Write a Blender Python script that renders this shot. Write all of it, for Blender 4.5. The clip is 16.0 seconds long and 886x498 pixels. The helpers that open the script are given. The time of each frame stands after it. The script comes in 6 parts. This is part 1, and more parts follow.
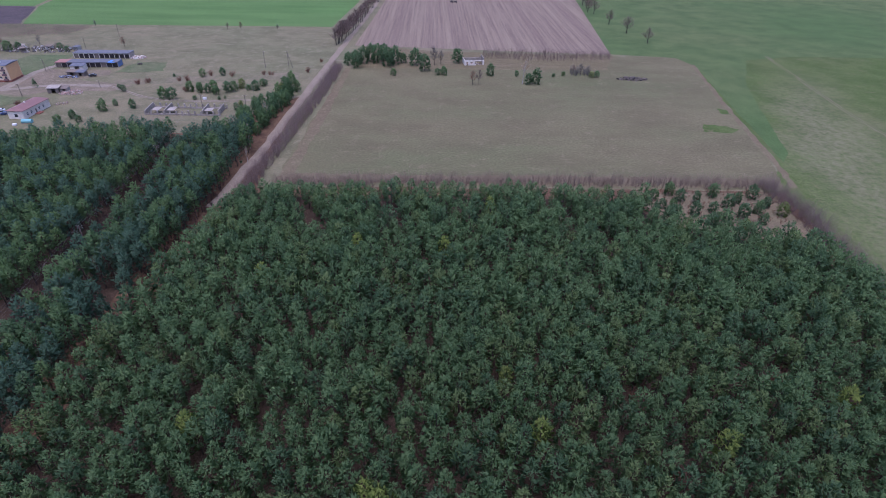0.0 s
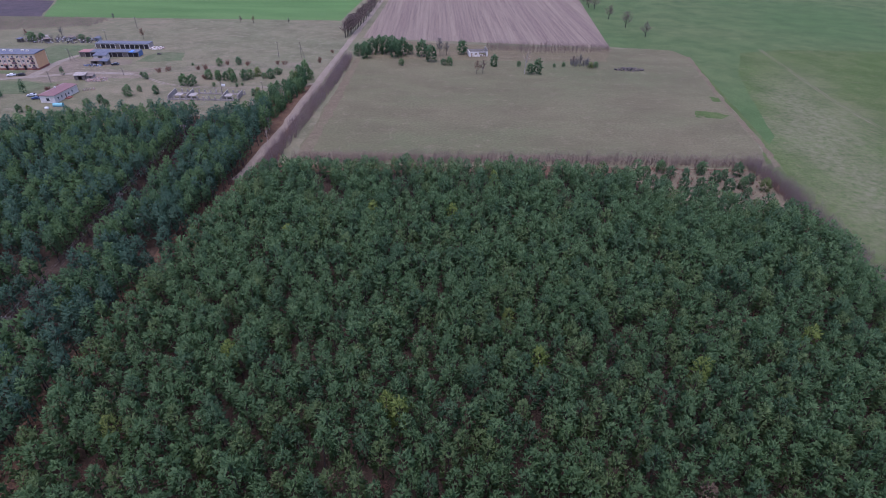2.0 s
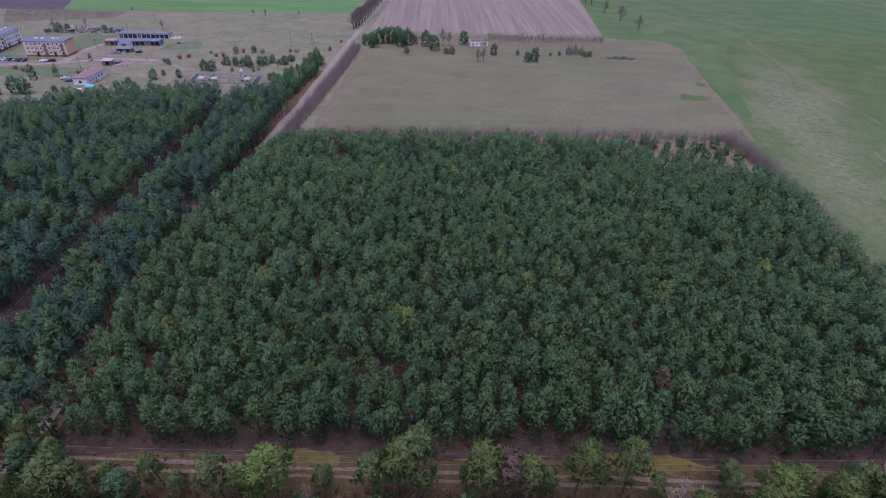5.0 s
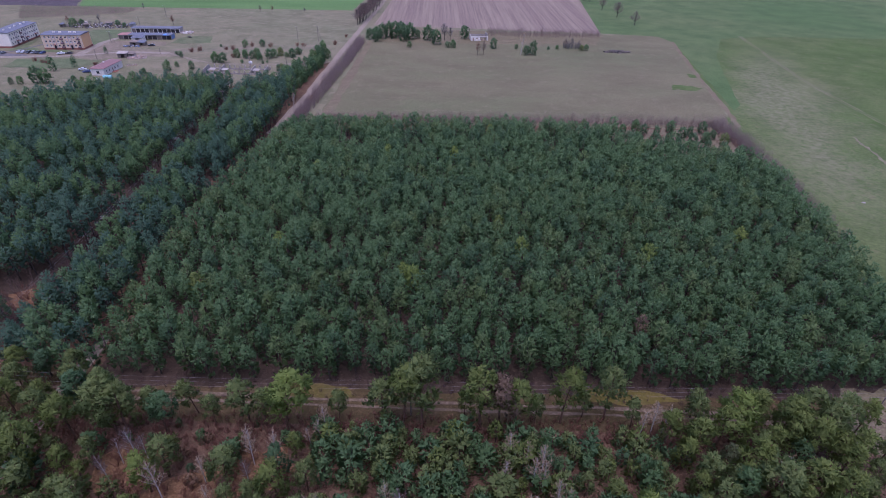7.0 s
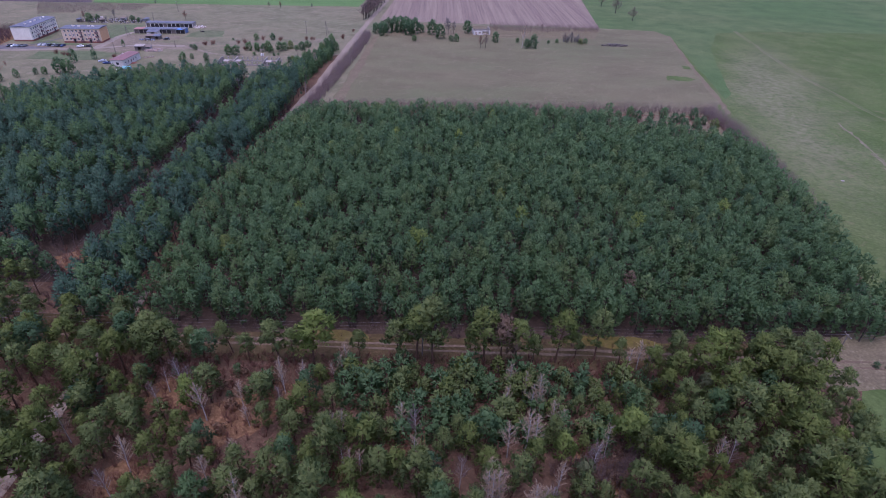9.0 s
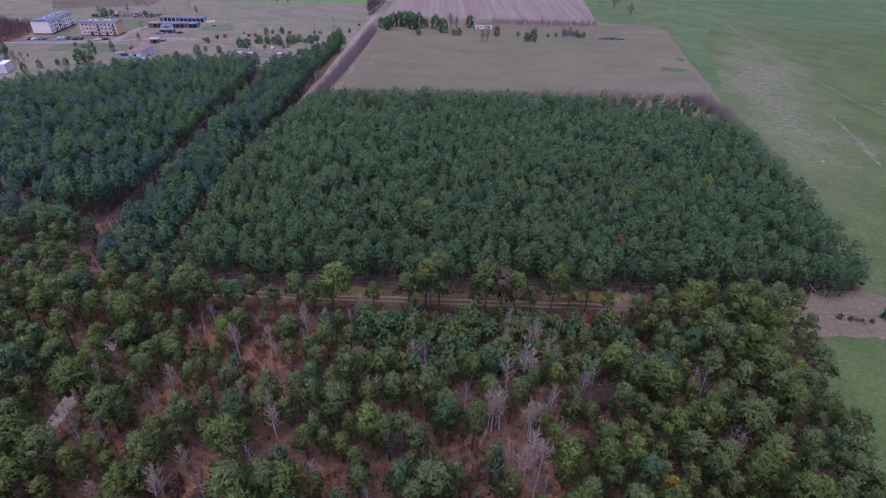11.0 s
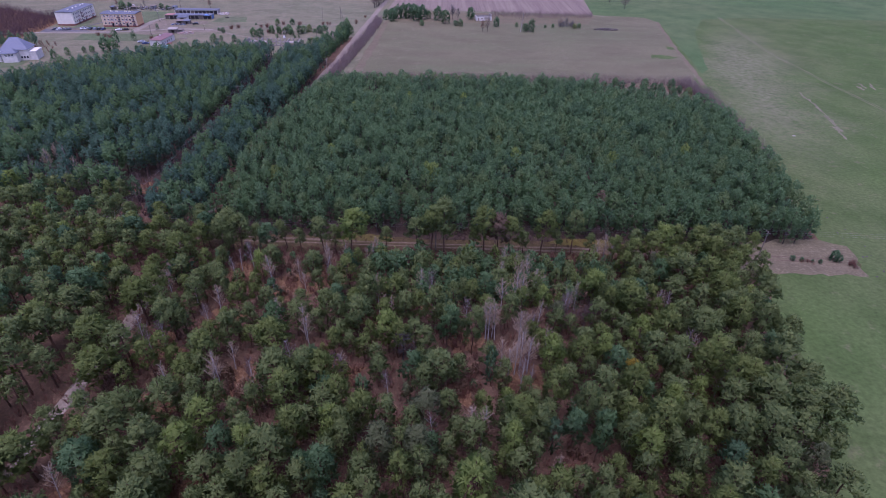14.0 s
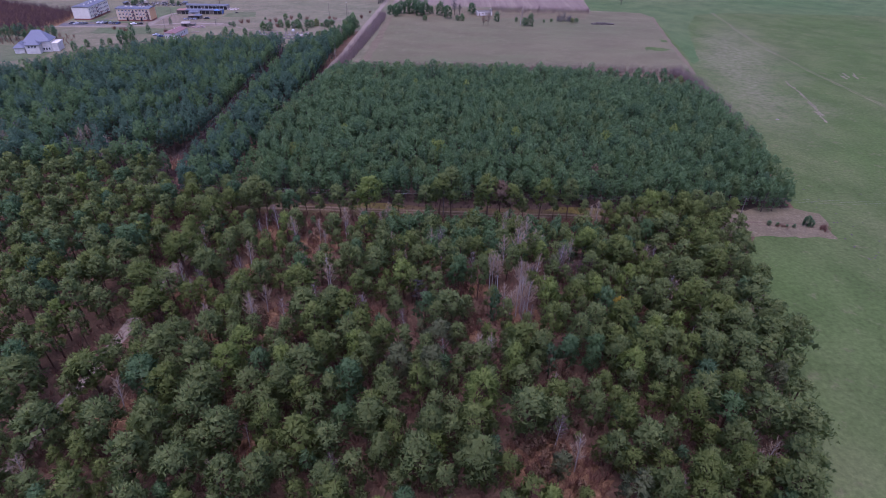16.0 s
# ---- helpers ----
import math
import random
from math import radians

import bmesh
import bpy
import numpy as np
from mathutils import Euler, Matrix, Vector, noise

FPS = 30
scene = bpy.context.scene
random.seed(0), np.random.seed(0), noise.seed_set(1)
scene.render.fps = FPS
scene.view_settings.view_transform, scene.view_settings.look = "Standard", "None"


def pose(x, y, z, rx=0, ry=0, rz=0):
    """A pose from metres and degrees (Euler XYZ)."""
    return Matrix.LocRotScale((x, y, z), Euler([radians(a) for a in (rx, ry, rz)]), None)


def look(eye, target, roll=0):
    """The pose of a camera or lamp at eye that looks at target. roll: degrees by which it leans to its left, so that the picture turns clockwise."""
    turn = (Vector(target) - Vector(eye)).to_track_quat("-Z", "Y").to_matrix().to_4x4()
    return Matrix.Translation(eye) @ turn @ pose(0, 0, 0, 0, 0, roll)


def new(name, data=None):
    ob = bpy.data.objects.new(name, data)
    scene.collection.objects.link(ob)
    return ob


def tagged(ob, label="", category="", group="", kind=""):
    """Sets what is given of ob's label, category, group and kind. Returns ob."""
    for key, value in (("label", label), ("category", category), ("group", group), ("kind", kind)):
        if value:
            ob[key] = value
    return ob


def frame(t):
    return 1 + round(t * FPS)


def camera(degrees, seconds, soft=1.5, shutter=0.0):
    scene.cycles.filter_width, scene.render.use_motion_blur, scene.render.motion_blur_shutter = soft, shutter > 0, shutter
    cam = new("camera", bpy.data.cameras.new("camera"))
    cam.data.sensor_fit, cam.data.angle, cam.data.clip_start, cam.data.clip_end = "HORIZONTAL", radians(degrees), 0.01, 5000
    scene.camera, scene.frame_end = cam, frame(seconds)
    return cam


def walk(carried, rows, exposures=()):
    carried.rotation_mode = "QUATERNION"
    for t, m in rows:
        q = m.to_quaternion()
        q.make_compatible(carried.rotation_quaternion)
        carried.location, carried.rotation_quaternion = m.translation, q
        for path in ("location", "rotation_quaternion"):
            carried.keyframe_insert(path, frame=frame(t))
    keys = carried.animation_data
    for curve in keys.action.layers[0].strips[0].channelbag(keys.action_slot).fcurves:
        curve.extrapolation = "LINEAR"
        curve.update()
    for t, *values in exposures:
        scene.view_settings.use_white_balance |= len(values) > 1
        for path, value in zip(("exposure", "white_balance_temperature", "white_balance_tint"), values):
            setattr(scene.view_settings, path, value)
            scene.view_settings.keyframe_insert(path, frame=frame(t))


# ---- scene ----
import collections

cam = camera(78.0, 16.0, soft=0.75)
# seconds, eye x, y, z, then the turn in degrees
PATH = [
    (0, -0.95, 0.23, 94.34, 56.537, -1.186, -0.864),
    (0.5, -1.11, -4.14, 94.32, 56.497, -1.217, -0.786),
    (1, -1.76, -8.88, 94.25, 56.473, -1.242, -0.716),
    (1.5, -2.55, -13.74, 94.12, 56.464, -1.262, -0.653),
    (2, -3.24, -18.58, 93.95, 56.467, -1.278, -0.596),
    (2.5, -3.72, -23.30, 93.74, 56.478, -1.290, -0.543),
    (3, -3.97, -27.86, 93.51, 56.497, -1.299, -0.495),
    (3.5, -4.01, -32.26, 93.26, 56.520, -1.304, -0.450),
    (4, -3.90, -36.51, 93.00, 56.547, -1.307, -0.407),
    (6.5, -3.41, -56.88, 91.76, 56.677, -1.284, -0.211),
    (7, -3.60, -60.99, 91.55, 56.695, -1.275, -0.174),
    (7.5, -3.91, -65.15, 91.36, 56.708, -1.264, -0.136),
    (8, -4.30, -69.35, 91.18, 56.716, -1.252, -0.098),
    (8.5, -4.74, -73.60, 91.03, 56.720, -1.240, -0.060),
    (9, -5.18, -77.87, 90.90, 56.718, -1.228, -0.023),
    (9.5, -5.59, -82.15, 90.79, 56.711, -1.215, 0.014),
    (10, -5.94, -86.42, 90.70, 56.700, -1.202, 0.050),
    (12.5, -6.48, -107.51, 90.36, 56.606, -1.142, 0.198),
    (13, -6.54, -111.73, 90.29, 56.586, -1.131, 0.216),
    (13.5, -6.70, -116.00, 90.20, 56.571, -1.122, 0.228),
    (14, -7.02, -120.37, 90.09, 56.560, -1.114, 0.233),
    (14.5, -7.50, -124.87, 89.94, 56.557, -1.106, 0.231),
    (15, -8.13, -129.51, 89.75, 56.563, -1.100, 0.219),
    (15.5, -8.79, -134.31, 89.51, 56.581, -1.095, 0.196),
    (16, -9.28, -139.26, 89.21, 56.614, -1.091, 0.162),
]
EXPOSURE = 1.1
walk(cam, [(t, pose(x, y, z, rx, ry, rz)) for t, x, y, z, rx, ry, rz in PATH], exposures=[(0.0, EXPOSURE, 5465, 32), (16.0, EXPOSURE, 5330, 49)])

# ---- light: a dull overcast afternoon ----
world = bpy.data.worlds.new("overcast_sky")
scene.world = world
world.use_nodes = True
_wn, _wl = world.node_tree.nodes, world.node_tree.links
_sky = _wn.new("ShaderNodeTexSky")
_sky.sky_type = "NISHITA"
_sky.sun_disc = False
_sky.sun_elevation = radians(76)
_sky.sun_rotation = radians(197)
_sky.air_density, _sky.dust_density, _sky.ozone_density = 1.0, 2.0, 1.0
_wl.new(_sky.outputs[0], _wn["Background"].inputs[0])
_wn["Background"].inputs[1].default_value = 0.10

_sun = bpy.data.lights.new("sun", "SUN")
_sun.energy, _sun.angle, _sun.color = 1.35, radians(50), (1.0, 0.97, 0.93)
sun = new("sun", _sun)
sun.matrix_world = look((0, 0, 300), (8, 28, 300 - 120))



# ---- materials ----
def node_mat(name, rough=0.9, spec=0.15, metal=0.0):
    m = bpy.data.materials.new(name)
    m.use_nodes = True
    n, l = m.node_tree.nodes, m.node_tree.links
    b = n["Principled BSDF"]
    b.inputs["Roughness"].default_value = rough
    b.inputs["Specular IOR Level"].default_value = spec
    b.inputs["Metallic"].default_value = metal
    return m, n, l, b


def coords(n, l, scale=(1, 1, 1), turn=0.0):
    c = n.new("ShaderNodeTexCoord")
    mp = n.new("ShaderNodeMapping")
    mp.inputs["Scale"].default_value = scale
    mp.inputs["Rotation"].default_value[2] = radians(turn)
    l.new(c.outputs["Object"], mp.inputs[0])
    return mp.outputs[0]


def noise_fac(n, l, vec, scale, detail=4.0, rough=0.55, lo=0.35, hi=0.65):
    t = n.new("ShaderNodeTexNoise")
    t.inputs["Scale"].default_value, t.inputs["Detail"].default_value, t.inputs["Roughness"].default_value = scale, detail, rough
    l.new(vec, t.inputs["Vector"])
    r = n.new("ShaderNodeMapRange")
    r.inputs[1].default_value, r.inputs[2].default_value = lo, hi
    l.new(t.outputs["Fac"], r.inputs[0])
    return r.outputs[0]


def mixed(n, l, fac, a, b, kind="MIX"):
    mx = n.new("ShaderNodeMix")
    mx.data_type, mx.blend_type = "RGBA", kind
    if fac is None or isinstance(fac, float):
        mx.inputs[0].default_value = 0.5 if fac is None else fac
    else:
        l.new(fac, mx.inputs[0])
    for socket, v in ((mx.inputs[6], a), (mx.inputs[7], b)):
        if isinstance(v, tuple):
            socket.default_value = (*v, 1)
        else:
            l.new(v, socket)
    return mx.outputs[2]


def bumped(n, l, b, height, strength=0.5, distance=0.1):
    bp = n.new("ShaderNodeBump")
    bp.inputs["Strength"].default_value, bp.inputs["Distance"].default_value = strength, distance
    l.new(height, bp.inputs["Height"])
    l.new(bp.outputs[0], b.inputs["Normal"])


def ground_mat(name, base, patch, speck, big=0.02, mid=0.15, fine=1.6, stretch=(1, 1, 1), turn=0.0, speck_lo=0.52, bump=0.5):
    """Soil or grass: broad patches, middling mottling and fine tufts."""
    m, n, l, b = node_mat(name, 0.95, 0.1)
    v, vs = coords(n, l), coords(n, l, stretch, turn)
    c = mixed(n, l, noise_fac(n, l, vs, big, 5, 0.6), base, patch)
    dark = tuple(0.72 * q for q in base)
    c = mixed(n, l, noise_fac(n, l, vs, mid, 5, 0.65, 0.4, 0.75), c, dark)
    c = mixed(n, l, noise_fac(n, l, v, mid * 3.1, 6, 0.7, speck_lo, speck_lo + 0.2), c, speck)
    f = noise_fac(n, l, v, fine, 4, 0.7, 0.3, 0.7)
    c = mixed(n, l, f, mixed(n, l, 0.42, c, (0.0, 0.0, 0.0)), c)
    l.new(c, b.inputs["Base Color"])
    bumped(n, l, b, f, bump, 0.15)
    return m


def leaf_mat(name, dark, light, odd, rough=0.7):
    """Needles or leaves: each clump and each plant has a tone of its own."""
    m, n, l, b = node_mat(name, rough, 0.25)
    g = n.new("ShaderNodeNewGeometry")
    o = n.new("ShaderNodeObjectInfo")
    c = mixed(n, l, g.outputs["Random Per Island"], dark, light)
    r = n.new("ShaderNodeMapRange")
    r.inputs[1].default_value, r.inputs[2].default_value, r.inputs[4].default_value = 0.2, 1.0, 0.75
    l.new(o.outputs["Random"], r.inputs[0])
    c = mixed(n, l, r.outputs[0], c, odd)
    c = mixed(n, l, noise_fac(n, l, coords(n, l), 6.0, 3), c, mixed(n, l, 0.2, c, (0.0, 0.0, 0.0)))
    l.new(c, b.inputs["Base Color"])
    t = n.new("ShaderNodeBsdfTranslucent")
    l.new(c, t.inputs["Color"])
    mx = n.new("ShaderNodeMixShader")
    mx.inputs[0].default_value = 0.58
    l.new(b.outputs[0], mx.inputs[1])
    l.new(t.outputs[0], mx.inputs[2])
    l.new(mx.outputs[0], n["Material Output"].inputs["Surface"])
    return m


def plain_mat(name, base, other, scale=1.0, rough=0.8, spec=0.25, bump=0.2, metal=0.0, stretch=(1, 1, 1)):
    """A painted, plastered or barked surface with stains and grain."""
    m, n, l, b = node_mat(name, rough, spec, metal)
    v = coords(n, l, stretch)
    c = mixed(n, l, noise_fac(n, l, v, scale, 5, 0.65, 0.35, 0.75), base, other)
    f = noise_fac(n, l, v, scale * 9, 4, 0.6, 0.3, 0.7)
    c = mixed(n, l, f, mixed(n, l, 0.18, c, (0.0, 0.0, 0.0)), c)
    l.new(c, b.inputs["Base Color"])
    bumped(n, l, b, f, bump, 0.03)
    return m


GRASS = ground_mat("rough_meadow_grass", (0.165, 0.163, 0.092), (0.215, 0.178, 0.113), (0.24, 0.205, 0.14), 0.012, 0.06, 1.2)
MEADOW = ground_mat("dry_meadow", (0.172, 0.148, 0.086), (0.124, 0.132, 0.066), (0.205, 0.168, 0.108), 0.008, 0.05, 1.0, (0.55, 1.1, 1), 2, 0.55)
GREEN = ground_mat("spring_pasture", (0.077, 0.122, 0.032), (0.118, 0.134, 0.054), (0.160, 0.141, 0.078), 0.009, 0.05, 0.8, (1.0, 0.85, 1), 38, 0.57)


def dry_belt(m, across, at, inner, outer, dry):
    """Lets a belt of dry grass run through a field: across is its normal, at its distance."""
    n, l = m.node_tree.nodes, m.node_tree.links
    b = n["Principled BSDF"]
    was = b.inputs["Base Color"].links[0].from_socket
    v = coords(n, l)
    dot = n.new("ShaderNodeVectorMath")
    dot.operation = "DOT_PRODUCT"
    dot.inputs[1].default_value = (*across, 0.0)
    l.new(v, dot.inputs[0])
    bend = n.new("ShaderNodeMath")
    bend.operation = "MULTIPLY_ADD"
    bend.inputs[1].default_value, bend.inputs[2].default_value = 50.0, -at - 25.0
    l.new(noise_fac(n, l, v, 0.02, 5, 0.6, 0.2, 0.8), bend.inputs[0])
    gap = n.new("ShaderNodeMath")
    l.new(dot.outputs["Value"], gap.inputs[0])
    l.new(bend.outputs[0], gap.inputs[1])
    far = n.new("ShaderNodeMath")
    far.operation = "ABSOLUTE"
    l.new(gap.outputs[0], far.inputs[0])
    r = n.new("ShaderNodeMapRange")
    r.inputs[1].default_value, r.inputs[2].default_value, r.inputs[3].default_value, r.inputs[4].default_value = inner, outer, 0.6, 0.0
    l.new(far.outputs[0], r.inputs[0])
    mul = n.new("ShaderNodeMath")
    mul.operation = "MULTIPLY"
    l.new(r.outputs[0], mul.inputs[0])
    l.new(noise_fac(n, l, v, 0.3, 6, 0.7, 0.3, 0.6), mul.inputs[1])
    sep = n.new("ShaderNodeSeparateXYZ")
    l.new(v, sep.inputs[0])
    start = n.new("ShaderNodeMapRange")
    start.inputs[1].default_value, start.inputs[2].default_value = 70.0, 150.0
    l.new(sep.outputs[1], start.inputs[0])
    stop = n.new("ShaderNodeMapRange")
    stop.inputs[1].default_value, stop.inputs[2].default_value, stop.inputs[3].default_value, stop.inputs[4].default_value = 270.0, 370.0, 1.0, 0.0
    l.new(sep.outputs[1], stop.inputs[0])
    ends = n.new("ShaderNodeMath")
    ends.operation = "MULTIPLY"
    l.new(mul.outputs[0], ends.inputs[0])
    l.new(stop.outputs[0], ends.inputs[1])
    both = n.new("ShaderNodeMath")
    both.operation = "MULTIPLY"
    l.new(ends.outputs[0], both.inputs[0])
    l.new(start.outputs[0], both.inputs[1])
    l.new(mixed(n, l, both.outputs[0], was, dry), b.inputs["Base Color"])


dry_belt(GREEN, (0.954, -0.299), 108.0, 4.0, 34.0, (0.185, 0.158, 0.105))
MARGIN = ground_mat("brown_field_margin", (0.178, 0.138, 0.088), (0.162, 0.14, 0.082), (0.22, 0.165, 0.112), 0.05, 0.14, 1.3)
DRY = ground_mat("pale_dry_grass", (0.165, 0.16, 0.092), (0.21, 0.175, 0.12), (0.25, 0.20, 0.15), 0.04, 0.12, 1.3)
LUSH = ground_mat("lush_pasture", (0.083, 0.136, 0.047), (0.116, 0.146, 0.059), (0.146, 0.148, 0.076), 0.007, 0.05, 1.2, (1, 1, 1), 0, 0.62)
CROP = ground_mat("young_crop", (0.105, 0.20, 0.06), (0.115, 0.19, 0.065), (0.13, 0.18, 0.075), 0.008, 0.05, 1.0, (0.2, 1, 1), 0, 0.66)
SOIL = ground_mat("bare_dark_soil", (0.085, 0.07, 0.075), (0.11, 0.085, 0.085), (0.13, 0.10, 0.10), 0.02, 0.1, 1.3)
PLOUGH = ground_mat("ploughed_soil", (0.20, 0.147, 0.118), (0.275, 0.215, 0.16), (0.29, 0.23, 0.18), 0.03, 0.16, 1.4, (3.2, 0.05, 1), 2)
FLOOR = ground_mat("leaf_litter", (0.112, 0.067, 0.042), (0.147, 0.088, 0.054), (0.222, 0.140, 0.086), 0.05, 0.22, 1.8, bump=0.9, speck_lo=0.52)
UNDERGRASS = ground_mat("scrubby_brown_grass", (0.089, 0.061, 0.029), (0.083, 0.063, 0.024), (0.149, 0.096, 0.055), 0.05, 0.2, 1.8, (0.35, 1.3, 1), 0, bump=0.8)
CLEARING = ground_mat("dry_clearing_grass", (0.176, 0.140, 0.086), (0.149, 0.129, 0.067), (0.244, 0.202, 0.130), 0.05, 0.2, 1.8, (0.35, 1.3, 1), 0, bump=0.8)
ROAD_EARTH = ground_mat("packed_road_earth", (0.294, 0.247, 0.194), (0.245, 0.204, 0.158), (0.343, 0.291, 0.233), 0.05, 0.2, 1.5)
SAND = ground_mat("sandy_track", (0.285, 0.228, 0.172), (0.228, 0.180, 0.134), (0.342, 0.285, 0.223), 0.08, 0.4, 2.0, speck_lo=0.5)
TOWN_EARTH = ground_mat("trodden_yard_earth", (0.230, 0.178, 0.133), (0.165, 0.147, 0.090), (0.290, 0.240, 0.189), 0.03, 0.12, 1.5)
LAWN = ground_mat("mown_lawn", (0.115, 0.15, 0.07), (0.15, 0.15, 0.085), (0.17, 0.16, 0.09), 0.03, 0.15, 1.5, speck_lo=0.6)
RUT = ground_mat("worn_rut", (0.170, 0.122, 0.081), (0.128, 0.093, 0.057), (0.264, 0.192, 0.141), 0.12, 0.5, 2.0, speck_lo=0.5)
MOSS = ground_mat("mossy_grass", (0.126, 0.100, 0.022), (0.110, 0.089, 0.032), (0.158, 0.110, 0.048), 0.08, 0.3, 2.0)
LEAVES = ground_mat("fallen_oak_leaves", (0.152, 0.080, 0.041), (0.210, 0.116, 0.055), (0.304, 0.182, 0.095), 0.09, 0.5, 2.2, bump=1.0, speck_lo=0.46)
# needle litter with the deep shade of close crowns mixed into its brown
SHADE_NEEDLES = ground_mat("shade_darkened_needle_litter", (0.054, 0.037, 0.026), (0.073, 0.048, 0.034), (0.107, 0.074, 0.051), 0.05, 0.22, 1.8, bump=0.9)
ASPHALT = ground_mat("grey_asphalt", (0.13, 0.12, 0.125), (0.17, 0.155, 0.155), (0.20, 0.185, 0.185), 0.05, 0.3, 2.5, bump=0.2)

PINE = [
    leaf_mat("pine_needles_blue_green", (0.091, 0.171, 0.071), (0.181, 0.286, 0.122), (0.126, 0.213, 0.078)),
    leaf_mat("pine_needles_green", (0.126, 0.179, 0.063), (0.245, 0.300, 0.099), (0.182, 0.230, 0.073)),
    leaf_mat("pine_needles_olive", (0.131, 0.176, 0.048), (0.239, 0.294, 0.080), (0.184, 0.234, 0.059)),
    leaf_mat("pine_needles_dark", (0.071, 0.138, 0.064), (0.137, 0.228, 0.107), (0.098, 0.180, 0.077)),
    leaf_mat("pine_needles_yellowish", (0.171, 0.235, 0.057), (0.287, 0.365, 0.093), (0.234, 0.304, 0.074)),
    leaf_mat("dead_brown_needles", (0.175, 0.120, 0.083), (0.285, 0.204, 0.137), (0.225, 0.155, 0.105)),
]
# blue-green needles whose extra blue paints in the haze of distance
PINE_HAZED = leaf_mat("pine_needles_haze_tinted", (0.066, 0.134, 0.083), (0.121, 0.201, 0.128), (0.091, 0.168, 0.104))
PINE_PALE = leaf_mat("pine_needles_grey_green", (0.129, 0.154, 0.068), (0.210, 0.233, 0.114), (0.170, 0.197, 0.089))
PINE_MID = leaf_mat("pine_needles_mid_green", (0.105, 0.172, 0.066), (0.205, 0.285, 0.110), (0.148, 0.216, 0.075))
YOUNG_TONES = [PINE[0], PINE_MID, *PINE[2:]]
WOOD_TONES = [*PINE, PINE_PALE]
LIME = leaf_mat("bright_green_leaves", (0.05, 0.11, 0.025), (0.12, 0.22, 0.05), (0.08, 0.16, 0.035))
LEAF_TAN = leaf_mat("withered_oak_leaves", (0.20, 0.125, 0.075), (0.36, 0.25, 0.16), (0.28, 0.18, 0.11), 0.8)
LEAF_GOLD = leaf_mat("yellow_autumn_leaves", (0.392, 0.280, 0.036), (0.630, 0.462, 0.072), (0.504, 0.364, 0.054), 0.8)
TWIG_PALE = leaf_mat("bare_pale_birch_twigs", (0.344, 0.250, 0.163), (0.591, 0.448, 0.299), (0.468, 0.345, 0.229), 0.85)
TWIG_PINK = leaf_mat("bare_pinkish_twigs", (0.194, 0.138, 0.122), (0.349, 0.261, 0.230), (0.272, 0.195, 0.171), 0.85)
TWIG_TAN = leaf_mat("bare_tan_twigs", (0.197, 0.140, 0.113), (0.328, 0.244, 0.199), (0.254, 0.188, 0.152), 0.85)
TWIG_PURPLE = leaf_mat("bare_purple_twigs", (0.140, 0.100, 0.090), (0.270, 0.199, 0.176), (0.210, 0.147, 0.129), 0.85)
TWIG_RED = leaf_mat("bare_reddish_twigs", (0.143, 0.068, 0.048), (0.286, 0.151, 0.109), (0.215, 0.103, 0.076), 0.85)
TWIG_DUSK = leaf_mat("bare_dusky_red_twigs", (0.085, 0.05, 0.052), (0.16, 0.10, 0.10), (0.12, 0.075, 0.078), 0.85)
TWIG_GREY = leaf_mat("bare_grey_twigs", (0.09, 0.085, 0.08), (0.24, 0.22, 0.21), (0.16, 0.15, 0.145), 0.85)
BARK = plain_mat("pine_bark", (0.09, 0.055, 0.04), (0.15, 0.085, 0.055), 3.0, 0.95, 0.1, 0.8, stretch=(3, 3, 0.6))
BARK_DARK = plain_mat("dark_bark", (0.05, 0.042, 0.038), (0.085, 0.07, 0.06), 3.0, 0.95, 0.1, 0.8, stretch=(3, 3, 0.6))
BIRCH_BARK = plain_mat("birch_bark", (0.52, 0.49, 0.46), (0.20, 0.18, 0.17), 2.2, 0.8, 0.2, 0.3, stretch=(0.7, 0.7, 3))


# ---- mesh helpers ----
def np_mesh(name, verts, tris, mats, idx=None, normals=None):
    """A mesh from numpy arrays of vertices and triangles, with soft normals where they are given."""
    me = bpy.data.meshes.new(name)
    verts, tris = np.asarray(verts, np.float32), np.asarray(tris, np.int32)
    me.vertices.add(len(verts))
    me.vertices.foreach_set("co", verts.ravel())
    me.loops.add(tris.size)
    me.loops.foreach_set("vertex_index", tris.ravel())
    me.polygons.add(len(tris))
    me.polygons.foreach_set("loop_start", np.arange(0, tris.size, 3, dtype=np.int32))
    for m in mats:
        me.materials.append(m)
    if idx is not None:
        me.polygons.foreach_set("material_index", np.asarray(idx, np.int32))
    me.update(calc_edges=True)
    if normals is not None:
        me.normals_split_custom_set_from_vertices(np.asarray(normals, np.float32))
    return me


def unit(v):
    return v / (np.linalg.norm(v, axis=-1, keepdims=True) + 1e-9)


def vertex_normals(v, t):
    f = np.cross(v[t[:, 1]] - v[t[:, 0]], v[t[:, 2]] - v[t[:, 0]])
    n = np.zeros_like(v)
    for k in range(3):
        np.add.at(n, t[:, k], f)
    return unit(n)


def facing(v, t, n):
    """Turns every triangle so that its front looks the way of its soft normals."""
    f = np.cross(v[t[:, 1]] - v[t[:, 0]], v[t[:, 2]] - v[t[:, 0]])
    back = (f * n[t].sum(1)).sum(1) < 0
    t = t.copy()
    t[back] = t[back][:, ::-1]
    return t


def bm_mesh(name, bm, mats):
    me = bpy.data.meshes.new(name)
    bm.to_mesh(me)
    bm.free()
    for m in mats if isinstance(mats, (list, tuple)) else [mats]:
        me.materials.append(m)
    return me


